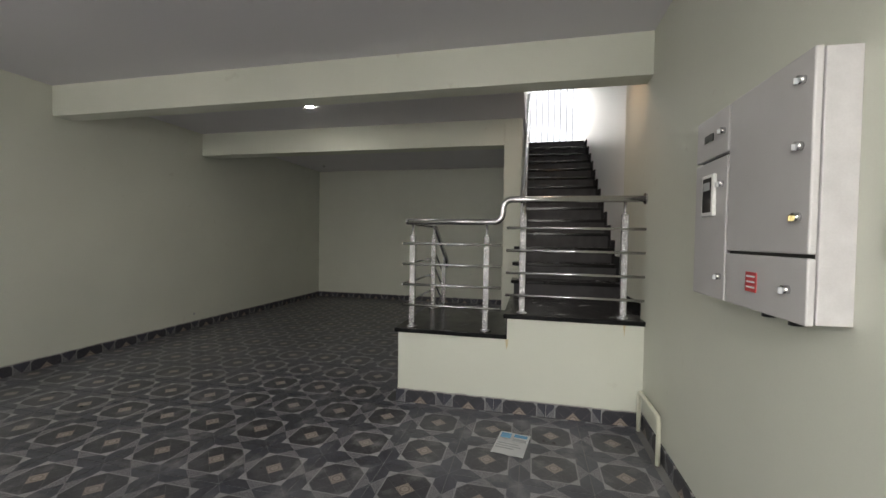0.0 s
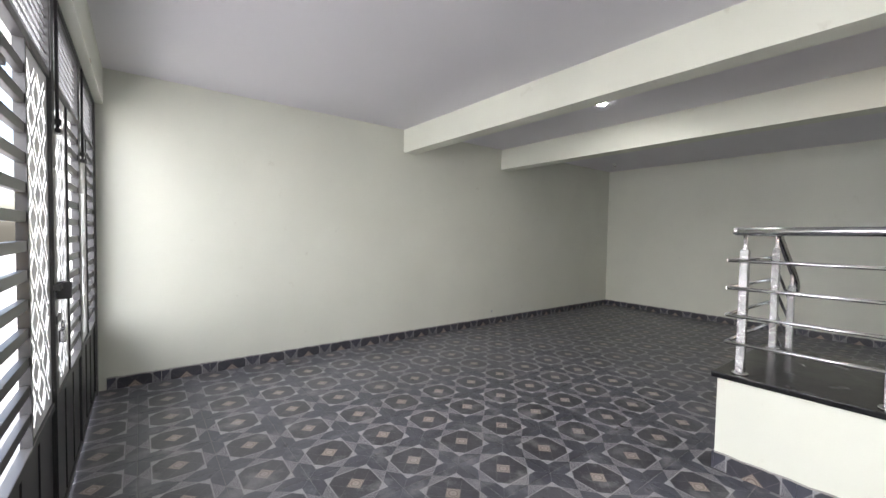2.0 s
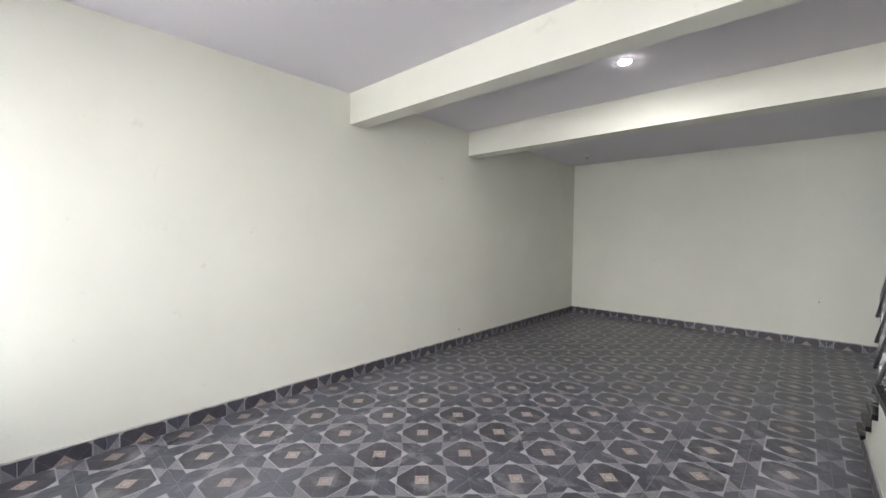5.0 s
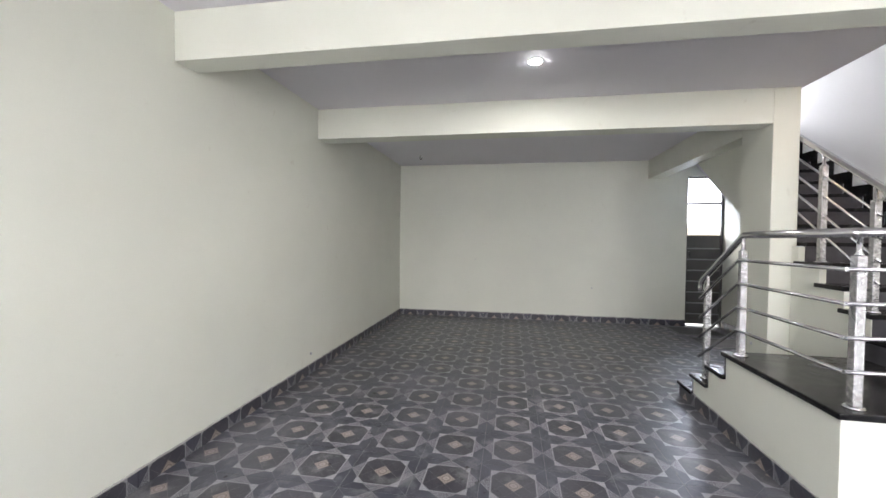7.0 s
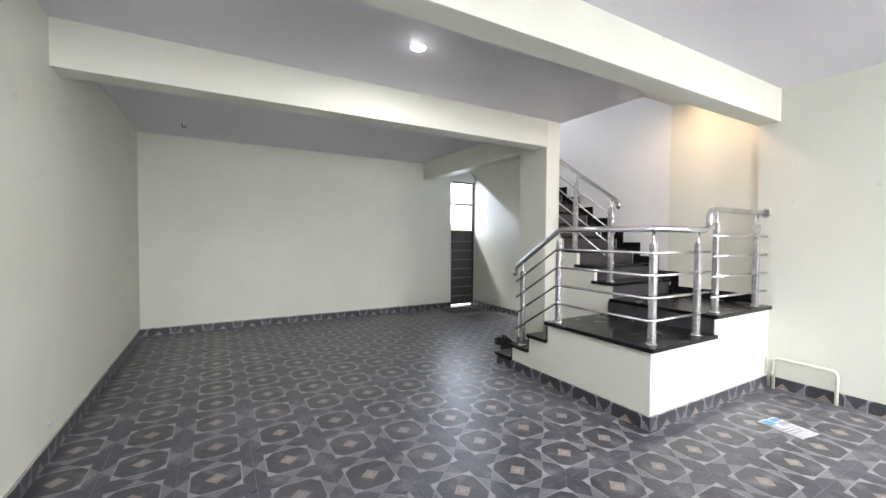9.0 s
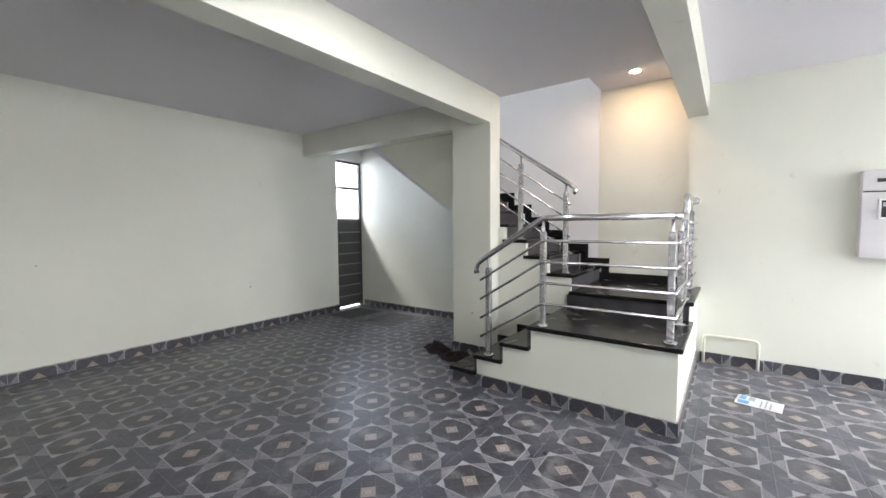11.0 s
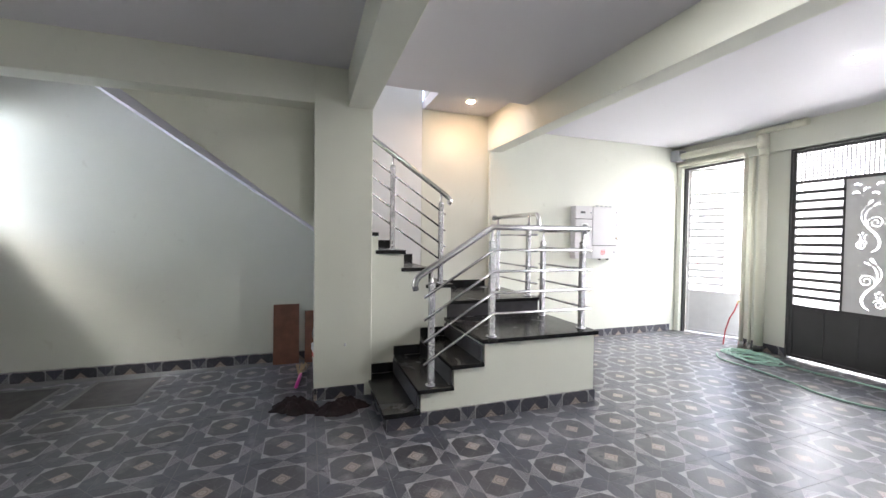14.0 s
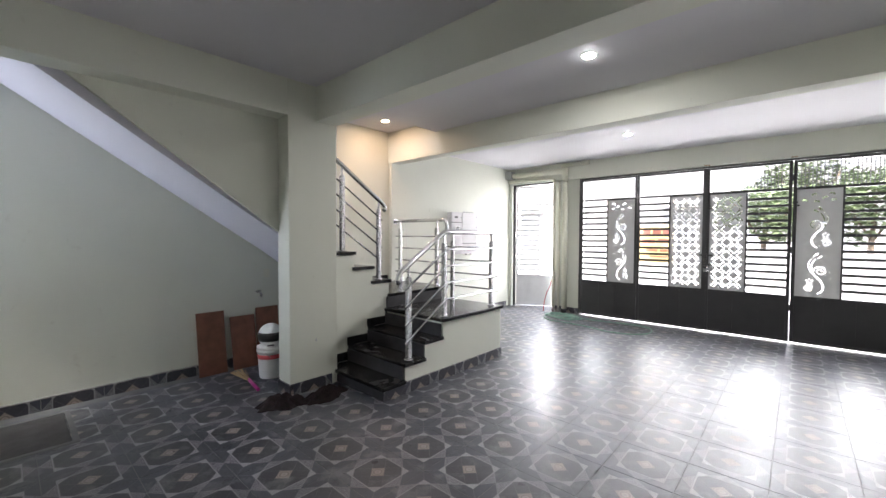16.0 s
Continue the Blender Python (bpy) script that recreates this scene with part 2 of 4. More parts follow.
YELLOW = mat("yellow_print", (0.86, 0.74, 0.48), 0.5, vary=0.05, bump=0.0)
BANNERINK = mat("faded_red_ink", (0.82, 0.33, 0.28), 0.5, vary=0.1, bump=0.0)
for m in (YELLOW, BANNERINK):          # thin cloth that the daylight shines through
    nt = m.node_tree
    cloth, blend = nt.nodes.new("ShaderNodeBsdfTranslucent"), nt.nodes.new("ShaderNodeMixShader")
    b = nt.nodes["Principled BSDF"]
    nt.links.new(b.inputs["Base Color"].links[0].from_socket, cloth.inputs["Color"])
    blend.inputs[0].default_value = 0.35
    nt.links.new(b.outputs[0], blend.inputs[1])
    nt.links.new(cloth.outputs[0], blend.inputs[2])
    nt.links.new(blend.outputs[0], nt.nodes["Material Output"].inputs["Surface"])
GRILLE = mat("grille_grey", (0.22, 0.22, 0.23), 0.5, vary=0.1, bump=0.03)
STAIN = mat("rust_stain", (0.60, 0.52, 0.34), 0.7, vary=0.15, scale=30, bump=0.0)
RUST = mat("rust", (0.36, 0.25, 0.16), 0.8, vary=0.35, scale=30, bump=0.1)
COVER = mat("cover_cement", (0.062, 0.058, 0.060), 0.6, vary=0.45, scale=9, bump=0.4, dist=0.004)
BRASS = mat("brass", (0.62, 0.50, 0.25), 0.3, 1.0, vary=0.1, bump=0.0)
ASPHALT = mat("asphalt", (0.30, 0.29, 0.28), 0.9, vary=0.25, scale=2, bump=0.4, dist=0.01)
LEAF = mat("leaf", (0.12, 0.16, 0.075), 0.55, vary=0.5, scale=6, bump=0.0)
BARK = mat("bark", (0.13, 0.10, 0.07), 0.9, vary=0.4, scale=15, bump=0.6, dist=0.02)
PLASTER = mat("outside_plaster", (0.40, 0.395, 0.385), 0.8, vary=0.1, scale=2, bump=0.2)
WARM, COOL = glow("warm_led", (1.0, 0.72, 0.45), 14), glow("cool_led", (1.0, 0.98, 0.95), 26)
GLASS = bpy.data.materials.new("frosted_glass")
GLASS.use_nodes = True
for key, value in (("Roughness", 0.35), ("Transmission Weight", 1.0), ("IOR", 1.1)):
    GLASS.node_tree.nodes["Principled BSDF"].inputs[key].default_value = value


# ---- building blocks ----
def box(bm, x0, x1, y0, y1, z0, z1, bevel=0.0):
    made = bmesh.ops.create_cube(bm, size=1, matrix=Matrix.Translation(((x0 + x1) / 2, (y0 + y1) / 2, (z0 + z1) / 2)) @ Matrix.Diagonal((abs(x1 - x0), abs(y1 - y0), abs(z1 - z0), 1)))
    if bevel:
        edges = {e for v in made["verts"] for e in v.link_edges}
        bmesh.ops.bevel(bm, geom=list(edges), offset=bevel, segments=2, affect="EDGES", profile=0.5)
    return bm


def boxes(*many, bevel=0.0):
    bm = bmesh.new()
    for b in many:
        box(bm, *b, bevel=bevel)
    return bm


def prism(bm, outline, axis, lo, hi):
    """A flat outline, pushed along an axis: points are (y, z) for x, (x, z) for y, (x, y) for z."""
    def at(p, d):
        return {"x": (d, p[0], p[1]), "y": (p[0], d, p[1]), "z": (p[0], p[1], d)}[axis]
    low, top = [bm.verts.new(at(p, lo)) for p in outline], [bm.verts.new(at(p, hi)) for p in outline]
    bm.faces.new(low), bm.faces.new(top)
    for k in range(len(outline)):
        bm.faces.new((low[k], low[k - 1], top[k - 1], top[k]))
    bmesh.ops.recalc_face_normals(bm, faces=bm.faces)
    return bm


def tube(bm, pts, r, sides=12):
    """A round bar along a line of points."""
    pts = [Vector(p) for p in pts]
    rings, up = [], None
    for k, p in enumerate(pts):
        way = (pts[min(k + 1, len(pts) - 1)] - pts[max(k - 1, 0)]).normalized()
        if up is None:
            up = way.orthogonal().normalized()
        up = (up - way * up.dot(way)).normalized()
        side = way.cross(up)
        stretch = 1.0
        if 0 < k < len(pts) - 1:
            c = (pts[k] - pts[k - 1]).normalized().dot((pts[k + 1] - pts[k]).normalized())
            stretch = 1 / max(0.5, math.sqrt((1 + c) / 2))
        rings.append([bm.verts.new(p + (up * math.cos(a) + side * math.sin(a)) * r * (1 + (stretch - 1) * 0.3)) for a in (2 * math.pi * n / sides for n in range(sides))])
    for one, two in zip(rings, rings[1:]):
        for n in range(sides):
            f = bm.faces.new((one[n - 1], one[n], two[n], two[n - 1]))
            f.smooth = True
    bm.faces.new(rings[0]), bm.faces.new(rings[-1])
    bmesh.ops.recalc_face_normals(bm, faces=bm.faces)
    return bm


def lathe(bm, profile, centre=(0, 0, 0), sides=24):
    """A turned shape from (radius, height) pairs."""
    rings = [[bm.verts.new((centre[0] + r * math.cos(a), centre[1] + r * math.sin(a), centre[2] + z)) for a in (2 * math.pi * n / sides for n in range(sides))] for r, z in profile]
    for one, two in zip(rings, rings[1:]):
        for n in range(sides):
            bm.faces.new((one[n - 1], one[n], two[n], two[n - 1])).smooth = True
    bm.faces.new(rings[0]), bm.faces.new(rings[-1])
    bmesh.ops.recalc_face_normals(bm, faces=bm.faces)
    return bm


def arc(c, u, v, r, a0, a1, n=6):
    """Points of a bend about c, in the plane of u and v."""
    c, u, v = Vector(c), Vector(u), Vector(v)
    return [c + u * r * math.cos(a) + v * r * math.sin(a) for a in (radians(a0 + (a1 - a0) * k / n) for k in range(n + 1))]


def made(name, bm, material):
    me = bpy.data.meshes.new(name)
    bm.to_mesh(me)
    bm.free()
    me.materials.append(material)
    return me


def part(name, bm, material, parent, label=""):
    ob = new(name, made(name, bm, material))
    ob.parent = parent
    return tagged(ob, label)


def solid(name, bm, material, label="", category="", kind="structure", group=""):
    return tagged(new(name, made(name, bm, material)), label, category, group, kind)


def thing(name, at, label, category, group="", kind=""):
    ob = new(name)
    ob.empty_display_size = 0.1
    ob.matrix_world = at if isinstance(at, Matrix) else pose(*at)
    return tagged(ob, label, category, group, kind)


# ---- the plan, in metres ----
WX, EX, EX2, EX3, NY, SY = -3.77, 1.88, 1.93, 1.98, 8.72, 0.38
CZ, BZ, TOP = 2.88, 2.555, 5.9        # ceiling, underside of beams, top of the stairwell
PY = 0.30                              # face of the pier between the gates
GY = 0.30                              # plane of the gates
T = 0.23                               # walls

# ground outside and the slab under the tiles
solid("ground", boxes((-60, 60, -80, 60, -0.5, -0.12)), ASPHALT, "grey asphalt ground round the house", "ground")
solid("floor", boxes((WX - T, EX3 + T, -0.25, NY + T, -0.11, -0.0014)), GROUT, "grey grout bed under patterned floor tiles", "floor")

# walls
solid("wall_west", boxes((WX - T, WX, -0.1, NY + T, -0.0125, CZ)), WALL, "pale green painted plaster wall", "wall")
solid("wall_north", boxes((WX, 1.345, NY, NY + T, -0.0125, CZ), (1.345, 1.955, NY, NY + T, 2.60, CZ)), WALL, "pale green painted plaster wall with a door opening", "wall")
bm = bmesh.new()
prism(bm, [(EX, -0.1), (EX3 + T, -0.1), (EX3 + T, NY + T), (1.955, NY + T), (1.955, NY), (EX2 + 0.01, NY), (EX2 + 0.01, 4.58), (EX2, 4.58), (EX2, 3.66), (EX, 3.66)], "z", -0.0125, CZ)
solid("wall_east", bm, WALL, "pale green painted plaster wall beside the stair", "wall")
solid("wall_landing", boxes((EX2, EX3 + T, 3.66, 4.575, CZ, 3.03), (EX2, EX3 + T, 3.495, 3.66, CZ, 3.03)), WALL, "pale green wall over the stair landing", "wall")
solid("wall_stairwell", boxes((EX2 + 0.01, EX3 + T, 4.58, 9.6, CZ, TOP), (0.72, 0.92, 4.56, 9.6, 3.16, TOP), (0.92, EX2 + 0.01, 4.33, 4.56, 3.16, TOP),
      (0.92, EX2 + 0.01, 9.4, 9.6, 4.75, TOP), (0.92, EX2 + 0.01, 9.4, 9.6, CZ, 3.5)), WHITE, "white painted walls of the upper stairwell", "wall")
solid("ceiling_stairwell", boxes((0.72, EX3 + T, 4.33, 9.6, TOP, TOP + 0.15)), WHITE, "white painted ceiling over the stair", "ceiling")
solid("stair_wall_paint", prism(bmesh.new(), [(4.582, 0.80), (5.2, 1.2), (8.0, 3.05), (8.7, 3.05), (8.7, CZ + 0.3), (4.582, CZ + 0.3)], "x", EX2 + 0.004, EX2 + 0.0125), WHITE, "white painted face of the wall along the flight", "wall")
# front wall: lintel over the gates and the pier between them
front = solid("wall_south", boxes((WX, EX, -0.02, SY, 2.56, CZ), (0.36, 0.87, 0.06, PY, -0.0125, 2.56), (1.80, EX, 0.06, SY, -0.0125, 2.56)), WALL, "pale green lintel and pier round the gates", "wall")

for x, wide, deep in ((-1.66, 0.045, 0.022), (-2.66, 0.04, 0.018)):
    part("rust_stain", prism(bmesh.new(), [(x - wide, 2.561), (x + wide, 2.561), (x + wide * 0.6, 2.561 + deep), (x - wide * 0.2, 2.561 + deep * 0.7), (x - wide * 0.7, 2.561 + deep)], "y", SY - 0.0005, SY + 0.0012), RUST, front, "brown rust smear")

# ceilings, with the stair opening left free
solid("ceiling", boxes((WX - T, 0.95, -0.1, NY + T, CZ, 3.15), (0.95, EX3 + T, -0.1, 3.60, CZ, 3.15)), CEIL, "lavender-white painted ceiling", "ceiling")
solid("ceiling_landing", boxes((0.95, EX3 + T, 3.60, 4.56, 3.03, 3.15)), CEIL, "raised ceiling over the stair landing", "ceiling")
solid("floor_upper", boxes((0.95, EX3 + T, 7.84, 9.6, 3.0, 3.165)), GRANITE, "black granite floor at the head of the stair", "floor")

# beams and the column
solid("beam_front", boxes((WX, EX2 + 0.02, 3.495, 3.68, BZ + 0.015, CZ + 0.16), bevel=0.004), WALL, "pale green painted beam across the ceiling", "beam")
solid("beam_middle", boxes((WX, 0.70, 5.385, 5.60, BZ, CZ), bevel=0.004), WALL, "pale green painted beam across the ceiling", "beam")
solid("beam_side", boxes((0.70, 0.92, 5.88, NY, BZ, CZ), bevel=0.004), WALL, "pale green beam from the column to the back wall", "beam")
solid("column", boxes((0.70, 0.92, 5.385, 5.88, -0.0125, CZ), bevel=0.006), WALL, "pale green painted rectangular column", "column")

# ---- the stair ----
RISE, GO, Y1, Z1 = 0.17, 0.25, 4.535, 0.79
stair = thing("staircase", (0, 0, 0), "staircase with black granite treads on cream plastered masonry", "staircase", kind="structure")
LOW = [(0.130, 5.41, 5.15), (0.284, 5.15, 4.885), (0.445, 4.885, 4.63)]     # tread height, front, back
outline = [(3.545, -0.0125), (3.545, 0.59), (4.60, 0.59), (4.60, 0.411), (4.86, 0.411), (4.86, 0.250), (5.125, 0.250), (5.125, -0.0125)]
part("base", prism(bmesh.new(), outline, "x", -0.025, 0.88), WALL, stair, "cream plastered base")
part("upper_base", boxes((0.88, EX2, 3.545, 4.56, -0.0125, 0.755)), WALL, stair, "cream plastered base")
part("bottom_step", boxes((-0.025, 0.88, 5.125, 5.38, -0.0125, 0.096)), RISER, stair)
for z, front, back in LOW:
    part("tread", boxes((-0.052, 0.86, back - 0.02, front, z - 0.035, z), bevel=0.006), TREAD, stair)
    part("riser", boxes((-0.02, 0.86, back - 0.014, back + 0.004, z, z + 0.126)), RISER, stair)
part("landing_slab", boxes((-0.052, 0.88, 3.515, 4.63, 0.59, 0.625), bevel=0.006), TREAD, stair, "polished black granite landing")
part("riser", boxes((0.868, 0.885, 3.55, 4.60, 0.625, 0.755)), RISER, stair)
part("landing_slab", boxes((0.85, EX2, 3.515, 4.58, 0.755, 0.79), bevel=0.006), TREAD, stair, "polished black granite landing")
N = 14
for k in range(1, N + 1):
    y, z = Y1 + GO * (k - 1), Z1 + RISE * k
    part("riser", boxes((0.885 if k < 4 else 0.935, EX2, y + 0.022, y + 0.045, z - RISE, z - 0.033)), RISER, stair)
    if k < N:
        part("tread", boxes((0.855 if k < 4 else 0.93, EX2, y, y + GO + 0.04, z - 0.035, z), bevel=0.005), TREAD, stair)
# waist and side walls under the flight
top = Z1 + RISE * N
saw = [(Y1 + 0.03, 0.70)]
for k in range(1, N + 1):
    y, z = Y1 + GO * (k - 1) + 0.045, Z1 + RISE * k
    saw += [(y, z - RISE - 0.035), (y, z - 0.036)]
saw += [(Y1 + GO * N, top - 0.036), (Y1 + GO * N, top - 0.30)]
low_saw = [p for p in saw if p[1] > 0]
under = [(Y1 + GO * N, 2.95), (5.60, 1.30), (4.60, 0.55)]
part("waist", prism(bmesh.new(), low_saw[:-1] + under, "x", 0.93, EX2), SOFFIT, stair, "lavender painted underside of the flight")
part("side_wall", prism(bmesh.new(), [(4.56, -0.0125), (4.56, 0.92), (4.80, 0.92), (4.80, 1.09), (5.05, 1.09), (5.05, 1.26), (5.30, 1.26), (5.30, 1.43), (5.395, 1.43), (5.395, -0.0125)], "x", 0.88, 0.93), WALL, stair, "cream plastered wall under the flight")
part("side_wall", prism(bmesh.new(), [(5.88, 1.505), (7.36, 2.585), (5.88, 2.585)], "x", 0.895, 0.93), WALL, stair, "cream plastered wall over the soffit")
for x0, x1, z0 in ((0.868, 0.893, 0.50), (1.735, 1.752, 0.66)):
    part("rust_stain", prism(bmesh.new(), [(x0, 0.585 + (z0 > 0.6) * 0.165), (x1, 0.585 + (z0 > 0.6) * 0.165), (x1 - 0.006, z0 + 0.03), (x0 + 0.010, z0), (x0 + 0.004, z0 + 0.04)], "y", 3.5442, 3.546), STAIN, stair, "rusty drip stain")
# stepped skirting on the walls beside the steps
for z, front, back in LOW:
    part("skirting", boxes((0.860, 0.882, back - 0.02, front - 0.005, z, z + 0.09)), GRANITE, stair)
    part("skirting", boxes((0.860, 0.881, back - 0.11, back - 0.02, z + 0.09, z + 0.16)), GRANITE, stair)
part("skirting", boxes((EX2 - 0.015, EX2, 3.70, 4.58, 0.79, 0.88)), GRANITE, stair)
for k in range(1, N):
    y, z = Y1 + GO * (k - 1), Z1 + RISE * k
    part("skirting", boxes((EX2 - 0.012, EX2 + 0.008, y - 0.09, y + GO, z, z + 0.09)), GRANITE, stair)
    part("skirting", boxes((EX2 - 0.012, EX2 + 0.007, y - 0.09, y, z - RISE + 0.09, z)), GRANITE, stair)

# ---- downlights ----
def downlight(x, y, z, led, energy, colour, label):
    lamp = thing("downlight", (x, y, z), label, "ceiling light", "recessed ceiling lights")
    part("rim", lathe(bmesh.new(), [(0.046, -0.003), (0.058, -0.004), (0.064, -0.001), (0.064, 0.002), (0.046, 0.002)]), PLASTIC, lamp)
    part("diffuser", lathe(bmesh.new(), [(0.001, -0.013), (0.034, -0.012), (0.046, -0.006), (0.047, 0.003), (0.001, 0.003)]), led, lamp, "glowing diffuser")
    light = new("downlight_lamp", bpy.data.lights.new("downlight_lamp", "AREA"))
    light.data.shape, light.data.size, light.data.energy, light.data.color = "DISK", 0.07, energy, colour
    light.matrix_world = look((x, y, z - 0.016), (x, y, 0))


downlight(-0.95, 1.84, CZ, COOL, 0.8, (1.0, 0.97, 0.92), "small white recessed LED downlight, switched on")
downlight(-1.48, 4.53, CZ, COOL, 1.2, (1.0, 0.97, 0.92), "small white recessed LED downlight, switched on")
downlight(1.47, 4.12, 3.03, WARM, 0.45, (1.0, 0.60, 0.38), "small warm recessed downlight over the landing, switched on")

# ---- railings ----
def post(parent, x, y, z, top, rail):
    p = part("post", boxes((x - 0.023, x + 0.023, y - 0.023, y + 0.023, z, top), bevel=0.005), FILM, parent, "square steel post still in its plastic film")
    part("flange", lathe(bmesh.new(), [(0.023, 0.0), (0.046, 0.0), (0.046, 0.006), (0.038, 0.012), (0.025, 0.014)], (x, y, z), 18), STEEL, p)
    part("pin", lathe(bmesh.new(), [(0.022, 0.0), (0.014, 0.012), (0.012, 0.02), (0.012, rail - top)], (x, y, top), 12), STEEL, p)
    return p


rail = thing("stair_railing", (0, 0, 0), "stainless steel railing round the lower stair landing", "railing", "stair railings")
RX, RY, LOWZ, HIGHZ = 0.035, 3.585, 1.515, 1.695
west = [(RX, 5.155, 1.02), (RX, 5.165, 1.06), (RX, 5.15, 1.105), (RX, 5.12, 1.135), (RX, 4.56, 1.49), (RX, 4.52, 1.512), (RX, 4.48, LOWZ), (RX, RY, LOWZ)]
part("handrail", tube(bmesh.new(), west, 0.025, 16), STEEL, rail, "round polished steel handrail")
bend = [(RX, RY, LOWZ), (0.74, RY, LOWZ)] + [tuple(p) for p in arc((0.75, RY, LOWZ + 0.075), (1, 0, 0), (0, 0, 1), 0.075, -85, -10, 6)]
bend += [tuple(p) for p in arc((0.90, RY, HIGHZ - 0.075), (1, 0, 0), (0, 0, 1), 0.075, 170, 95, 6)] + [(0.92, RY, HIGHZ), (EX, RY, HIGHZ)]
part("handrail", tube(bmesh.new(), bend, 0.025, 16), STEEL, rail, "round polished steel handrail with a swan-neck bend")
bm = bmesh.new()
bmesh.ops.create_uvsphere(bm, u_segments=20, v_segments=12, radius=0.0255, matrix=Matrix.Translation((RX, RY, LOWZ)))
for f in bm.faces:
    f.smooth = True
part("corner", bm, STEEL, rail)
part("wall_flange", tube(bmesh.new(), [(EX + 0.0, RY, HIGHZ), (EX - 0.012, RY, HIGHZ)], 0.042, 18), STEEL, rail)
for x, y, z, r in ((0.075, 3.605, 0.625, LOWZ), (0.03, 4.52, 0.625, LOWZ), (0.70, 3.605, 0.625, LOWZ), (0.03, 5.03, 0.284, 1.19), (0.99, 3.605, 0.79, HIGHZ), (1.74, 3.605, 0.79, HIGHZ)):
    post(rail, x, y, z, r - 0.115, r - 0.015)
BX, BY = 0.0, 3.572
for k in range(4):
    z = 0.815 + 0.172 * k
    part("bar", tube(bmesh.new(), [(BX, 5.10, z - 0.365), (BX, 4.52, z), (BX, BY, z)], 0.011), STEEL, rail)
    part("bar", tube(bmesh.new(), [(BX, BY, z), (0.82, BY, z)], 0.011), STEEL, rail)
    z = 0.935 + 0.178 * k
    part("bar", tube(bmesh.new(), [(0.86, BY, z), (EX, BY, z)], 0.011), STEEL, rail)

flight_rail = thing("stair_railing", (0, 0, 0), "stainless steel railing climbing along the stair flight", "railing", "stair railings")
FX, SLOPE = 0.955, RISE / GO


def fz(y):
    return 1.86 + (y - 4.60) * SLOPE


part("handrail", tube(bmesh.new(), [(FX, 4.575, 1.775), (FX, 4.555, 1.79), (FX, 4.56, 1.825), (FX, 4.60, 1.86), (FX, 7.75, fz(7.75)), (FX, 7.85, fz(7.80))], 0.025, 16), STEEL, flight_rail, "round polished steel handrail")
for k in (1, 3, 5, 7, 9, 11, 13):
    y = Y1 + GO * (k - 1) + 0.115
    post(flight_rail, FX, y, Z1 + RISE * k, fz(y) - 0.115, fz(y) - 0.015)
for k in range(4):
    d = 0.20 + 0.165 * k
    part("bar", tube(bmesh.new(), [(FX, 4.60, fz(4.60) - d), (FX, 7.70, fz(7.70) - d)], 0.0095), STEEL, flight_rail)

# ---- window grille at the head of the stair ----
grille = thing("window_grille", (0, 9.42, 3.5), "grey painted steel window grille with upright bars", "window grille")
for k in range(8):
    x = 0.975 + k * 0.128
    part("bar", tube(bmesh.new(), [(x, 0, 0.0), (x, 0, 1.25)], 0.012, 10), GRILLE, grille)
for z in (0.0, 1.22):
    part("rail", boxes((0.925, EX2, -0.012, 0.012, z, z + 0.03), bevel=0.003), SHEET, grille)

# ---- gates ----
from mathutils import geometry


def pill(x, z, half, r, angle, n=5):
    """Outline of a slot with round ends."""
    pts = [(half + r * math.cos(a), r * math.sin(a)) for a in (math.pi * (k / n - 0.5) for k in range(n + 1))]
    pts += [(-half + r * math.cos(a), r * math.sin(a)) for a in (math.pi * (k / n + 0.5) for k in range(n + 1))]
    c, s = math.cos(angle), math.sin(angle)
    return [(x + u * c - v * s, z + u * s + v * c) for u, v in pts]


def band(line, widths):
    """Outline of a ribbon along a line of points, with a half width at each."""
    left, right = [], []
    for k, (u, v) in enumerate(line):
        a, b = line[max(k - 1, 0)], line[min(k + 1, len(line) - 1)]
        dx, dy = b[0] - a[0], b[1] - a[1]
        n = math.hypot(dx, dy) or 1
        left.append((u - dy / n * widths[k], v + dx / n * widths[k]))
        right.append((u + dy / n * widths[k], v - dx / n * widths[k]))
    return left + right[::-1]


def drop(x, z, length, width, angle):
    pts = []
    for k in range(14):
        a = 2 * math.pi * k / 14
        pts.append((width * math.sin(a) * math.sin(a / 2) * 1.3, -length / 2 * math.cos(a)))
    c, s = math.cos(angle), math.sin(angle)
    return [(x + u * c - v * s, z + u * s + v * c) for u, v in pts]


def spline(knots, n=7):
    """A smooth line through flat knots."""
    out = []
    for k in range(len(knots) - 1):
        p = [Vector(knots[min(max(k + d, 0), len(knots) - 1)]) for d in (-1, 0, 1, 2)]
        for i in range(n):
            f = i / n
            out.append(0.5 * ((2 * p[1]) + (p[2] - p[0]) * f + (2 * p[0] - 5 * p[1] + 4 * p[2] - p[3]) * f * f + (3 * p[1] - p[0] - 3 * p[2] + p[3]) * f ** 3))
    return [tuple(q) for q in out] + [tuple(knots[-1])]


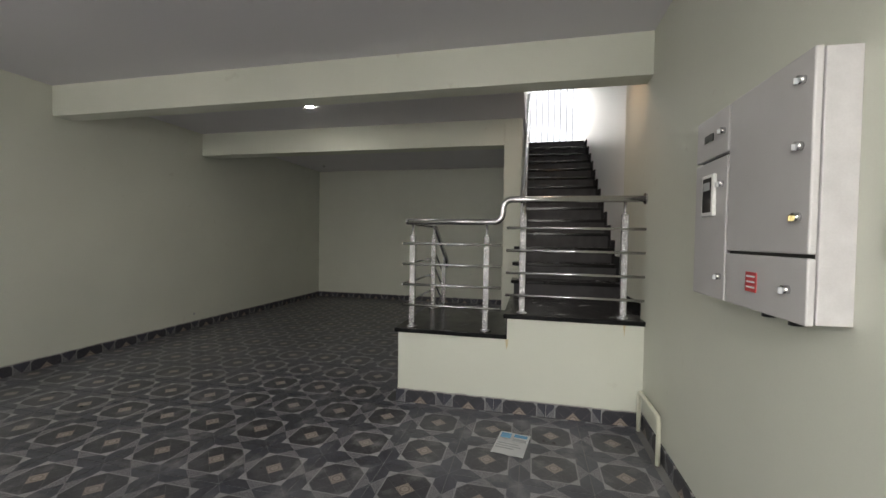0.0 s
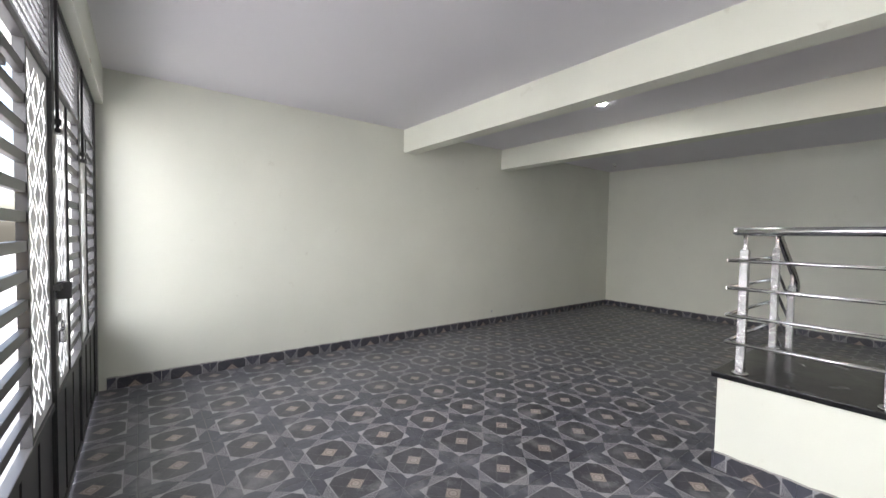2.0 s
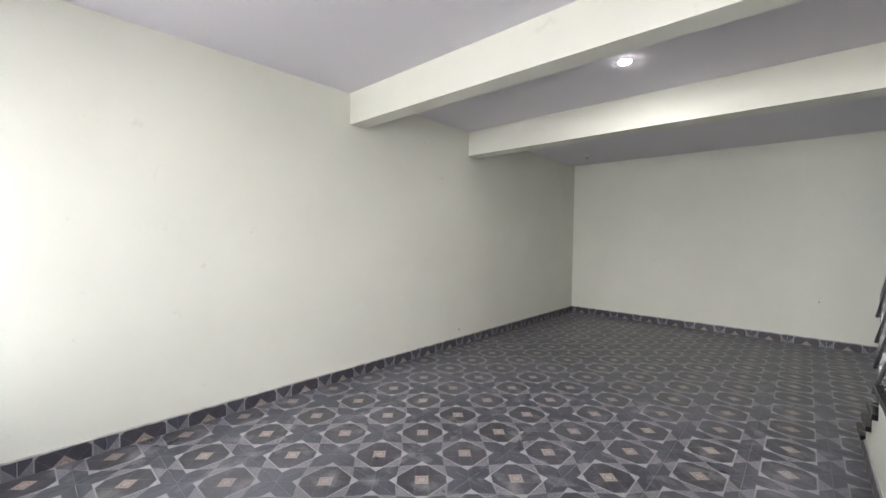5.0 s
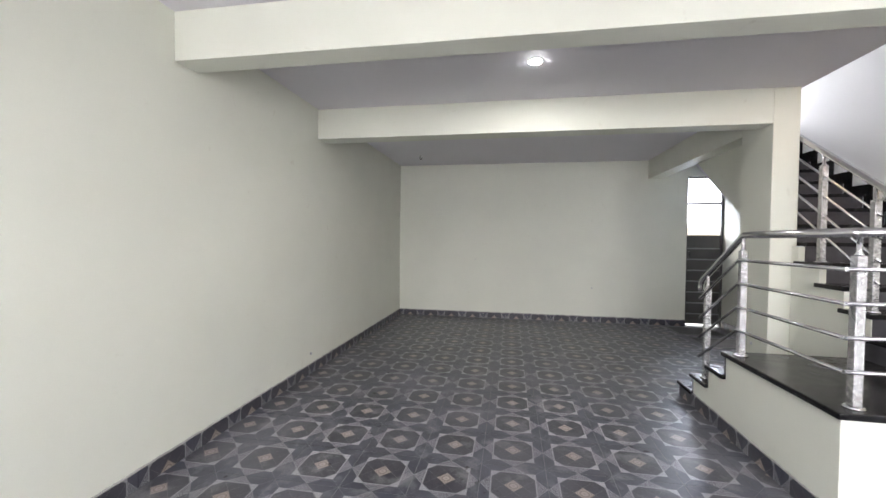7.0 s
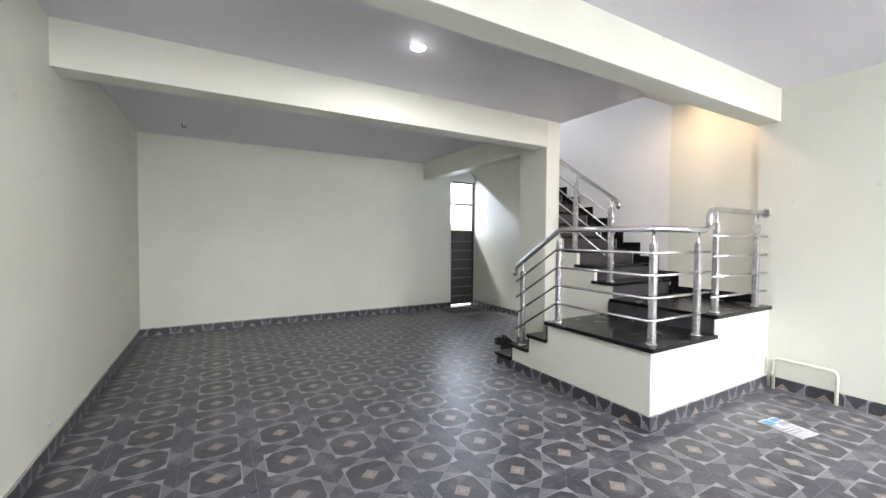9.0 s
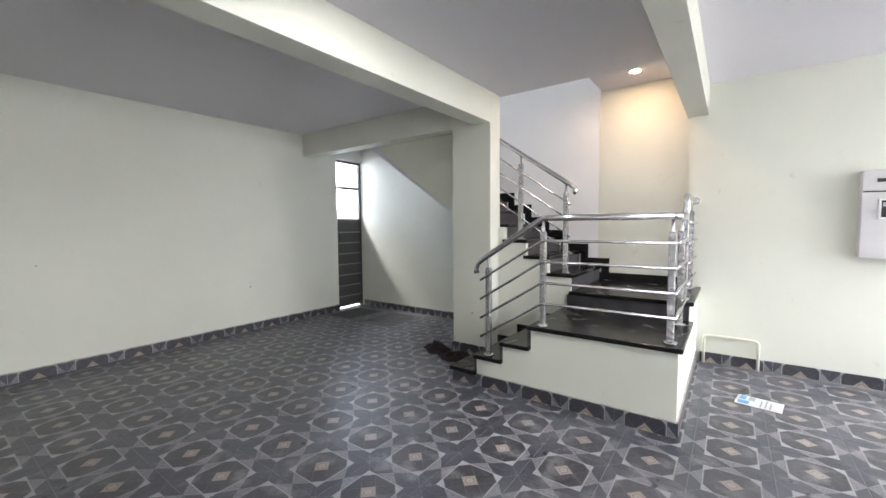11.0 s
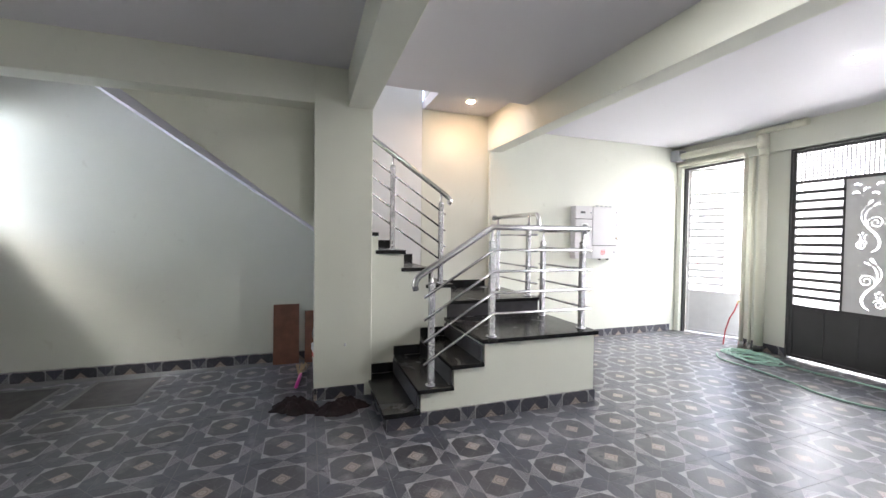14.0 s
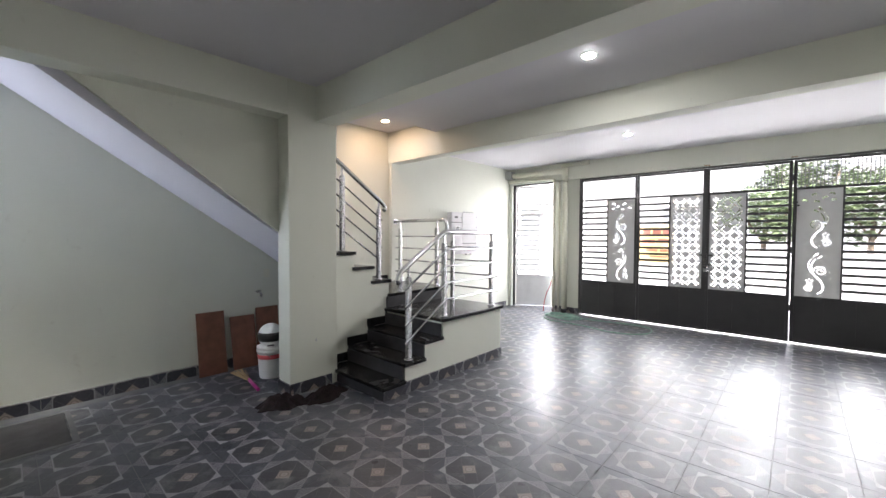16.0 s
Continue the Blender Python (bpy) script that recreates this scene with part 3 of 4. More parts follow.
def lattice_holes(w, h):
    """Slots of a crossed lattice, in the middle of a sheet w wide and h high."""
    holes, nx, nz = [], 2, 7
    a, b = (w - 0.07) / nx, (h - 0.08) / nz
    half, angle = math.hypot(a, b) / 4, math.atan2(b, a)
    for i in range(2 * nx):
        for j in range(2 * nz):
            x, z = -nx * a / 2 + (i + 0.5) * a / 2, -nz * b / 2 + (j + 0.5) * b / 2
            way = angle if (i + j) % 2 == 0 else -angle
            for side in (-1, 1):
                ox, oz = -math.sin(way) * 0.0185 * side, math.cos(way) * 0.0185 * side
                holes.append(pill(x + ox, z + oz, half - 0.026, 0.0086, way))
    return holes


def scroll_holes(w, h, hand=1):
    """Two climbing stems, one turned against the other, with curls, buds, a blossom, and butterflies over them."""
    holes = []
    for base, flip in ((-h / 2 + 0.03, hand), (-h / 2 + 0.65, -hand)):
        def put(line, widths):
            holes.append(band([(flip * u, base + v) for u, v in line], widths))
        stem = spline([(0.000, 0.015), (0.045, 0.050), (0.062, 0.120), (0.030, 0.200), (-0.030, 0.275), (-0.078, 0.350), (-0.086, 0.430), (-0.055, 0.490)])
        n = len(stem) - 1
        put(stem, [0.003 + 0.0095 * math.sin(math.pi * min(1.0, (k / n) ** 0.62)) ** 1.2 for k in range(n + 1)])
        twig = spline([(-0.048, 0.325), (-0.056, 0.390), (-0.040, 0.450), (-0.018, 0.485)], 6)
        put(twig, [0.0045 + 0.003 * math.sin(math.pi * k / (len(twig) - 1)) for k in range(len(twig))])
        for cu, cv, r, start, way in ((0.030, 0.325, 0.068, 3.5, -1), (-0.080, 0.085, 0.052, 0.4, 1)):
            curl = []
            for k in range(40):
                a = start + way * 2 * math.pi * 1.75 * k / 39
                rr = r * (1 - 0.84 * k / 39)
                curl.append((cu + rr * math.cos(a), cv + rr * math.sin(a)))
            put(curl, [0.0054 * (1 - 0.40 * k / 39) for k in range(40)])
        for u, v, l, wd, an in ((-0.022, 0.535, 0.085, 0.015, -0.7), (0.024, 0.512, 0.070, 0.014, -0.9)):
            holes.append(drop(flip * u, base + v, l, wd, flip * an))
        for k in range(5):
            a = 2 * math.pi * k / 5 + 0.3
            holes.append(drop(flip * -0.072 + 0.026 * math.cos(a), base + 0.185 + 0.026 * math.sin(a), 0.030, 0.0075, a - math.pi / 2))
    for u, v, tilt in ((-0.135, 0.02, 0.4), (-0.05, 0.095, -0.3), (-0.02, 0.0, 0.2), (0.055, 0.05, -0.5), (0.125, 0.10, 0.3), (0.14, 0.015, -0.2)):
        for side in (-1, 1):
            holes.append(drop(hand * u + side * 0.017 * math.cos(tilt), h / 2 - 0.17 + v + side * 0.017 * math.sin(tilt), 0.040, 0.013, side * 0.75 + tilt))
    return holes


def inside(p, poly):
    hit = False
    for (x0, y0), (x1, y1) in zip(poly, poly[1:] + poly[:1]):
        if (y0 > p[1]) != (y1 > p[1]) and p[0] < (x1 - x0) * (p[1] - y0) / (y1 - y0) + x0:
            hit = not hit
    return hit


def cut_sheet(w, h, holes, material):
    """A flat sheet with holes through it, standing in the x-z plane."""
    pts, edges = [], []
    for poly in [[(-w / 2, -h / 2), (w / 2, -h / 2), (w / 2, h / 2), (-w / 2, h / 2)]] + holes:
        k, n = len(pts), len(poly)
        pts += [Vector(p) for p in poly]
        edges += [(k + i, k + (i + 1) % n) for i in range(n)]
    verts, _, faces, _, _, _ = geometry.delaunay_2d_cdt(pts, edges, [], 0, 1e-5)
    boxed = [(min(p[0] for p in q), max(p[0] for p in q), min(p[1] for p in q), max(p[1] for p in q), q) for q in holes]
    bm = bmesh.new()
    vs = [bm.verts.new((v.x, 0.0, v.y)) for v in verts]
    for f in faces:
        c = sum((verts[i] for i in f), Vector((0, 0))) / len(f)
        if not any(x0 < c.x < x1 and y0 < c.y < y1 and inside(c, q) for x0, x1, y0, y1, q in boxed):
            bm.faces.new([vs[i] for i in f])
    bmesh.ops.delete(bm, geom=[v for v in bm.verts if not v.link_faces], context="VERTS")
    bmesh.ops.recalc_face_normals(bm, faces=bm.faces)
    bmesh.ops.solidify(bm, geom=bm.faces[:], thickness=0.003)
    return made("cut_sheet", bm, material)


GW, GH, LOWP, MID = 0.991, 2.53, 0.65, 2.14
SHEET_W, SHEET_H = 0.445, MID - LOWP - 0.03
LATTICE = cut_sheet(SHEET_W, SHEET_H, lattice_holes(SHEET_W, SHEET_H), SHEET)
SCROLL_EAST = cut_sheet(SHEET_W, SHEET_H, scroll_holes(SHEET_W, SHEET_H, 1), SHEET)
SCROLL_WEST = cut_sheet(SHEET_W, SHEET_H, scroll_holes(SHEET_W, SHEET_H, -1), SHEET)


def gate_leaf(at, width, sheet, sheet_side, label, frame_mat=IRON):
    """A leaf from its lower east corner, running west (local -x); sheet_side: which end the cut sheet is at."""
    g = thing("gate_leaf", at, label, "gate", "steel gate leaves")
    w = width
    for x in (-0.04, -w):
        part("stile", boxes((x, x + 0.04, -0.02, 0.02, 0.02, GH), bevel=0.003), frame_mat, g)
    for z in (0.02, LOWP - 0.02, MID - 0.015, GH - 0.035):
        part("rail", boxes((-w + 0.04, -0.04, -0.018, 0.018, z, z + 0.035), bevel=0.003), frame_mat, g)
    part("kick_panel", boxes((-w + 0.04, -0.04, -0.006, 0.006, 0.055, LOWP - 0.02)), frame_mat, g, "dark sheet steel lower panel")
    for k in (1, 2):
        x = -0.04 - (w - 0.08) * k / 3
        part("rib", boxes((x - 0.006, x + 0.006, -0.012, 0.012, 0.065, LOWP - 0.02)), frame_mat, g)
    sw = SHEET_W if w > 0.95 else 0.34
    if sheet_side > 0:
        sx0, sx1, gx0, gx1 = -0.04 - sw, -0.04, -w + 0.04, -0.06 - sw
    else:
        sx0, sx1, gx0, gx1 = -w + 0.04, -w + 0.04 + sw, -w + 0.06 + sw, -0.04
    mull = gx1 if sheet_side > 0 else gx0 - 0.02
    part("mullion", boxes((mull, mull + 0.02, -0.016, 0.016, LOWP + 0.015, MID - 0.015)), frame_mat, g)
    n = 13
    for k in range(1, n + 1):
        z = LOWP + 0.015 + (MID - LOWP - 0.03) * k / (n + 1)
        part("slat", boxes((gx0, gx1, -0.012, 0.012, z - 0.019, z + 0.019), bevel=0.002), frame_mat, g)
    if w > 0.95:
        ob = new("cut_sheet", sheet)
        ob.parent, ob.location = g, ((sx0 + sx1) / 2, 0.004, (LOWP + MID) / 2)
        tagged(ob, "grey laser-cut steel sheet")
    bm = bmesh.new()
    for k in range(1, int((w - 0.08) / 0.038)):
        x = -0.04 - 0.038 * k
        box(bm, x - 0.0055, x + 0.0055, -0.004, 0.0, MID + 0.02, GH - 0.035)
    for k in range(1, 15):
        z = MID + 0.02 + 0.038 * k
        if z < GH - 0.04:
            box(bm, -w + 0.04, -0.04, 0.0, 0.004, z - 0.0045, z + 0.0045)
    tagged(part("wire_mesh", bm, GRILLE, g, "grey welded wire mesh"), kind="stuff")
    return g


lab = "tall dark steel gate leaf with slats and a grey {} sheet"
leaves = [gate_leaf((0.335, GY, 0), GW, SCROLL_EAST, -1, lab.format("scroll-cut")), gate_leaf((-0.66, GY, 0), GW, LATTICE, -1, lab.format("lattice-cut")),
          gate_leaf((-1.66, GY, 0), GW, LATTICE, 1, lab.format("lattice-cut")), gate_leaf((-2.66, GY, 0), GW, SCROLL_WEST, 1, lab.format("scroll-cut"))]
for g in leaves[1:]:
    part("tower_bolt", tube(bmesh.new(), [(-0.03, 0.032, 1.92), (-0.03, 0.032, GH - 0.02)], 0.007), IRON, g)
    part("bolt_handle", boxes((-0.07, -0.01, 0.02, 0.045, 1.90, 1.92), (-0.05, -0.02, 0.02, 0.045, 1.94, 1.965)), IRON, g)
for g in (leaves[1], leaves[3]):
    for z in (0.45, 1.25, 2.25):
        part("hinge", tube(bmesh.new(), [(0.005, 0.012, z), (0.005, 0.012, z + 0.09)], 0.011, 10), IRON, g)
part("meeting_strip", boxes((-0.012, 0.05, 0.0205, 0.0245, 0.03, GH - 0.004)), IRON, leaves[2])
part("sliding_bolt", boxes((-0.10, 0.08, 0.022, 0.045, 1.18, 1.205), (-0.02, 0.0, 0.022, 0.075, 1.13, 1.21), bevel=0.003), IRON, leaves[2])
lock = part("padlock", boxes((-0.035, 0.025, 0.03, 0.055, 0.93, 0.99), bevel=0.006), STEEL, leaves[2], "steel padlock")
part("shackle", tube(bmesh.new(), [(-0.025, 0.042, 0.99)] + [tuple(p) for p in arc((-0.005, 0.042, 1.01), (1, 0, 0), (0, 0, 1), 0.02, 180, 0)] + [(0.015, 0.042, 0.99)], 0.004, 8), STEEL, lock)
part("hasp", boxes((-0.06, 0.05, 0.02, 0.03, 1.02, 1.06), bevel=0.004), IRON, leaves[2])
solid("gate_frame", boxes((WX + 0.002, 0.36, GY - 0.025, GY + 0.025, GH + 0.003, 2.558), (WX + 0.002, -3.66, GY - 0.025, GY + 0.025, 0, GH), (0.338, 0.36, GY - 0.025, GY + 0.025, 0, GH)), IRON, "black steel frame round the gate leaves", "gate frame")
solid("wicket_frame", boxes((1.765, 1.80, GY - 0.025, GY + 0.025, 0, 2.556), (0.87, 1.765, GY - 0.025, GY + 0.025, 2.526, 2.556)), IRON, "black steel frame of the side gate", "gate frame")
# Sheet grey in place of black iron: daylight and haze put into the colour.
gate_leaf(pose(1.755, GY - 0.02, 0, 0, 0, 30), 0.86, None, -1, "narrow steel side gate with slats, standing ajar outward", SHEET)

banner = thing("banner", (-0.91, 0.10, 1.32), "yellow printed banner with red bars tied behind the gate", "banner")
part("cloth", boxes((-0.26, 0.26, -0.002, 0.002, -0.30, 0.36)), YELLOW, banner)
for x0, x1, z0, z1 in ((-0.22, -0.10, 0.20, 0.29), (-0.07, 0.06, 0.19, 0.28), (0.09, 0.21, 0.20, 0.29), (-0.20, -0.02, 0.05, 0.12), (0.02, 0.22, 0.04, 0.11), (-0.22, -0.06, -0.10, -0.06), (-0.02, 0.16, -0.10, -0.06), (-0.20, 0.10, -0.20, -0.17)):
    part("print_bar", boxes((x0, x1, 0.002, 0.004, z0, z1)), BANNERINK, banner)

# ---- back door ----
door = thing("door_1", (0, NY + 0.10, 0), "dark steel back door with a frosted glass upper half", "door", kind="structure")
for b in ((1.348, 1.385, -0.03, 0.03, 0.0, 2.595), (1.915, 1.952, -0.03, 0.03, 0.0, 2.595), (1.385, 1.915, -0.03, 0.03, 2.56, 2.595), (1.385, 1.915, -0.03, 0.025, 2.108, 2.15), (1.385, 1.915, -0.025, 0.025, 1.55, 1.585)):
    part("frame", boxes(b, bevel=0.003), DOORMETAL, door)
part("leaf", boxes((1.388, 1.912, -0.015, 0.015, 0.035, 1.55)), DOORMETAL, door, "dark ribbed sheet steel leaf")
# Ribs in a lighter grey: the light they catch, put into their colour.
for k in range(7):
    z = 0.20 + 0.19 * k
    part("rib", boxes((1.39, 1.91, -0.030, -0.014, z, z + 0.022), bevel=0.004), GRILLE, door)
for z0, z1 in ((1.585, 2.115), (2.145, 2.56)):
    pane = part("pane", boxes((1.386, 1.914, -0.003, 0.003, z0, z1)), GLASS, door, "frosted glass pane")
    pane.visible_shadow = False
part("handle", tube(bmesh.new(), [(1.42, -0.015, 1.20), (1.42, -0.055, 1.20), (1.42, -0.055, 1.30), (1.42, -0.015, 1.30)], 0.007), BLACK, door)
part("hinge", boxes((1.895, 1.93, -0.04, -0.015, 1.02, 1.12), (1.895, 1.93, -0.04, -0.015, 0.25, 0.35)), DOORMETAL, door)

# ---- electric panel on the east wall ----
panel = thing("electric_panel", (EX, 2.01, 1.155), "grey steel electric meter panel fixed to the wall", "electric panel")
part("body", boxes((-0.084, 0.0, -0.378, 0.375, 0.004, 0.741), bevel=0.003), PANELSIDE, panel, "grey steel case with white paint splashes")
# Added black sheet that stands for the shade in the gaps round the doors.
part("gap_shade", boxes((-0.0865, -0.083, -0.366, 0.364, 0.015, 0.73)), BLACK, panel)
for y0, y1, z0, z1 in ((0.086, 0.375, 0.568, 0.745), (0.086, 0.375, 0.0, 0.557), (-0.378, 0.075, 0.193, 0.745), (-0.378, 0.075, 0.0, 0.182)):
    d = part("door", boxes((-0.108, -0.0868, y0, y1, z0, z1), bevel=0.005), PANELGREY, panel)
    if z0 == 0.568:
        keys = [(0.12, 0.655)]
    elif z0 == 0.193:
        keys = [(-0.335, 0.67), (-0.335, 0.49), (-0.335, 0.295)]
    else:
        keys = [(0.12, 0.45), (0.12, 0.09)] if y0 > 0 else [(-0.30, 0.09)]
    for y, z in keys:
        lock_body = part("lock", tube(bmesh.new(), [(-0.108, y, z), (-0.112, y, z), (-0.113, y, z), (-0.124, y, z)], 0.0125, 14), STEEL, d, "round key lock")
        part("key_wing", boxes((-0.134, -0.123, y - 0.003, y + 0.003, z - 0.012, z + 0.006), bevel=0.002), BRASS if z == 0.295 else GREYINK, lock_body)
meter = part("meter_window", boxes((-0.122, -0.107, 0.170, 0.275, 0.33, 0.50), bevel=0.004), PLASTIC, panel, "white framed meter window")
part("glass", boxes((-0.1235, -0.121, 0.184, 0.260, 0.345, 0.485)), BLACK, meter)
part("display", boxes((-0.125, -0.1232, 0.192, 0.252, 0.435, 0.468)), GREYINK, meter)
part("name_plate", boxes((-0.1115, -0.1075, 0.21, 0.29, 0.64, 0.67)), BLACK, panel)
sign = part("warning_sign", boxes((-0.1105, -0.1075, -0.14, -0.075, 0.06, 0.125)), REDINK, panel, "small red and white warning sign")
for k in range(3):
    part("print_bar", boxes((-0.112, -0.110, -0.132, -0.083, 0.072 + 0.018 * k, 0.078 + 0.018 * k)), PAPER, sign)
for k in range(4):
    part("cable_gland", tube(bmesh.new(), [(-0.05, -0.28 + 0.08 * k, 0.745), (-0.05, -0.28 + 0.08 * k, 0.768)], 0.02, 12), GREYINK, panel)
part("cable_gland", tube(bmesh.new(), [(-0.05, -0.24, 0.0), (-0.05, -0.24, -0.022)], 0.02, 12), BLACK, panel)
part("cable_gland", tube(bmesh.new(), [(-0.05, -0.10, 0.0), (-0.05, -0.10, -0.022)], 0.02, 12), BLACK, panel)

plate = thing("cover_plate", (EX, 1.42, 1.39), "small cream blank cover plate on the wall", "wall plate")
part("plate", boxes((-0.014, 0.0, -0.11, 0.11, -0.035, 0.035), bevel=0.004), PVC, plate)

# ---- pipes ----
loop = thing("pipe_stub", (EX - 0.04, 3.25, 0), "cream plastic pipe loop standing out of the floor", "pipe")
part("pipe", tube(bmesh.new(), [(0, -0.225, 0), (0, -0.225, 0.26), (0, -0.215, 0.285), (0, -0.19, 0.295), (0, 0.19, 0.295), (0, 0.215, 0.285), (0, 0.225, 0.26), (0, 0.225, 0)], 0.014), PVC, loop)

pipes = thing("drain_pipes", (0, 0, 0), "cream plastic pipes running down the pier by the gate", "pipe")
for x, r, top in ((0.83, 0.026, 2.54), (0.60, 0.051, 2.54), (0.73, 0.020, 2.54)):
    part("pipe", tube(bmesh.new(), [(x, SY + r - 0.004, 0.0), (x, SY + r - 0.004, top)], r, 16), PVC, pipes)
    part("socket", tube(bmesh.new(), [(x, SY + r - 0.004, 0.0), (x, SY + r - 0.004, 0.09)], r + 0.007, 16), BLACK if r > 0.05 else CEMENT, pipes)
part("pipe", tube(bmesh.new(), [(EX - 0.02, SY + 0.07, 2.73), (0.66, SY + 0.066, 2.722), (0.615, SY + 0.060, 2.70), (0.60, SY + 0.055, 2.65), (0.60, SY + 0.047, 2.53)], 0.052, 16), PVC, pipes)
part("coupling", tube(bmesh.new(), [(0.60, SY + 0.067, 2.62), (0.60, SY + 0.067, 2.78)], 0.062, 16), PVC, pipes)
part("pipe", tube(bmesh.new(), [(0.66, SY + 0.05, 2.73), (0.66, SY + 0.05, 2.82), (0.62, SY + 0.05, 2.835), (0.20, SY + 0.05, 2.835)], 0.036, 16), PVC, pipes)
part("elbow", tube(bmesh.new(), [(0.28, SY + 0.05, 2.835), (0.14, SY + 0.05, 2.835)], 0.045, 16), PVC, pipes)
part("pipe", tube(bmesh.new(), [(EX - 0.02, SY + 0.03, 2.61), (0.86, SY + 0.03, 2.60), (0.84, SY + 0.03, 2.585), (0.83, SY + 0.022, 2.53)], 0.024, 14), PVC, pipes)
part("clamp_box", boxes((EX - 0.14, EX, SY + 0.0, SY + 0.16, 2.66, 2.82), bevel=0.006), GREYINK, pipes, "grey pipe junction")
part("tap", tube(bmesh.new(), [(0.835, SY + 0.03, 0.62), (0.84, SY + 0.08, 0.62), (0.84, SY + 0.09, 0.58)], 0.010), BRASS, pipes)
wire = thing("red_tube", (0, 0, 0), "thin red rubber tube hanging from the tap", "tube")
part("tube", tube(bmesh.new(), [(0.84, SY + 0.09, 0.60), (0.86, SY + 0.11, 0.5), (0.92, SY + 0.12, 0.38), (0.97, SY + 0.12, 0.2), (0.98, SY + 0.14, 0.008)], 0.008, 8), REDINK, wire)

# ---- garden hose, coiled, with one long loop ----
hose = thing("garden_hose", (0.45, 0.72, 0), "green garden hose lying in a loose coil", "hose")
def flow(knots, n=10):
    """A smooth line through knots."""
    out = []
    for k in range(len(knots) - 1):
        p = [Vector(knots[min(max(k + d, 0), len(knots) - 1)]) for d in (-1, 0, 1, 2)]
        for i in range(n):
            f = i / n
            out.append(0.5 * ((2 * p[1]) + (p[2] - p[0]) * f + (2 * p[0] - 5 * p[1] + 4 * p[2] - p[3]) * f * f + (3 * p[1] - p[0] - 3 * p[2] + p[3]) * f ** 3))
    return out + [Vector(knots[-1])]


rng, coil = random.Random(5), []
for k in range(78):
    a, r, drift = 2 * math.pi * k / 6.4, 0.55 + 0.5 * rng.random(), 0.10 * math.sin(k * 0.37)
    coil.append((0.02 + drift + 0.27 * r * math.cos(a), 0.04 - 0.6 * drift + 0.25 * r * math.sin(a), 0.010 + 0.040 * rng.random() * (1.1 - r)))
part("coil", tube(bmesh.new(), flow(coil, 6), 0.0075, 8), HOSE, hose)
line = [(0.25, 0.3), (0.05, 0.50), (-0.30, 0.52), (-0.68, 0.58), (-1.02, 0.68), (-1.34, 0.62), (-1.52, 0.38), (-1.48, 0.08), (-1.30, -0.06), (-0.98, -0.06), (-0.62, 0.0), (-0.33, -0.02), (-0.1, -0.12)]
part("loop", tube(bmesh.new(), flow([(x, y, 0.0095) for x, y in line]), 0.0100, 8), HOSE, hose)

# ---- paper on the floor ----
leaflet = thing("leaflet", pose(0.95, 3.055, 0.001, 0, 0, -9), "printed white leaflet lying on the tiles", "paper")
bm = bmesh.new()
for k in range(7):
    for y in (-0.15, 0.15):
        bm.verts.new((-0.105 + 0.035 * k, y, 0.002 + 0.004 * math.sin(k * 0.9) ** 2))
vs = list(bm.verts)
for k in range(6):
    bm.faces.new((vs[2 * k], vs[2 * k + 2], vs[2 * k + 3], vs[2 * k + 1]))
bmesh.ops.solidify(bm, geom=bm.faces[:], thickness=0.0006)
part("sheet", bm, PAPER, leaflet)
for x0, x1, y0, y1, ink in ((-0.09, -0.02, 0.06, 0.13, BLUEINK), (0.0, 0.09, 0.09, 0.13, BLUEINK), (0.0, 0.09, 0.03, 0.07, GREYINK), (-0.09, 0.05, -0.02, -0.01, GREYINK), (-0.09, 0.07, -0.05, -0.04, GREYINK), (-0.09, 0.03, -0.08, -0.07, GREYINK)):
    part("print_bar", boxes((x0, x1, y0, y1, 0.0066, 0.0072)), ink, leaflet)

# ---- things under the stair ----
def leaning_board(y0, y1, length, out, tone):
    w = y1 - y0
    ang = math.degrees(math.asin(out / length))
    b = thing("board", pose(EX2 + 0.008 - out - 0.016, (y0 + y1) / 2, 0.0, 0, ang, 0), tone, "board", "boards leaning on the wall")
    part("plank", boxes((-0.009, 0.009, -w / 2, w / 2, 0.0, length), bevel=0.002), BOARD, b)
    return b


leaning_board(6.02, 6.29, 0.66, 0.10, "worn reddish-brown board with a pale splash, leaning on the wall")
leaning_board(5.70, 5.96, 0.58, 0.11, "worn reddish-brown board leaning on the wall")
leaning_board(5.42, 5.68, 0.64, 0.06, "worn reddish-brown board leaning on the wall")

bucket = thing("paint_bucket", (1.36, 5.76, 0.0), "white plastic paint bucket with a red printed band", "bucket")
part("pail", lathe(bmesh.new(), [(0.105, 0.0), (0.112, 0.02), (0.128, 0.27), (0.137, 0.275), (0.137, 0.29), (0.130, 0.292), (0.130, 0.31), (0.136, 0.312), (0.136, 0.325), (0.02, 0.327)], sides=32), PLASTIC, bucket)
part("band", lathe(bmesh.new(), [(0.1255, 0.205), (0.1285, 0.250), (0.1275, 0.250), (0.1245, 0.205)], sides=32), REDINK, bucket)
part("handle", tube(bmesh.new(), [tuple(p) for p in arc((0, 0, 0.28), (-0.7, 0.72, 0), (-0.5, -0.5, -0.75), 0.138, 0, 180, 12)], 0.003, 6), STEEL, bucket)

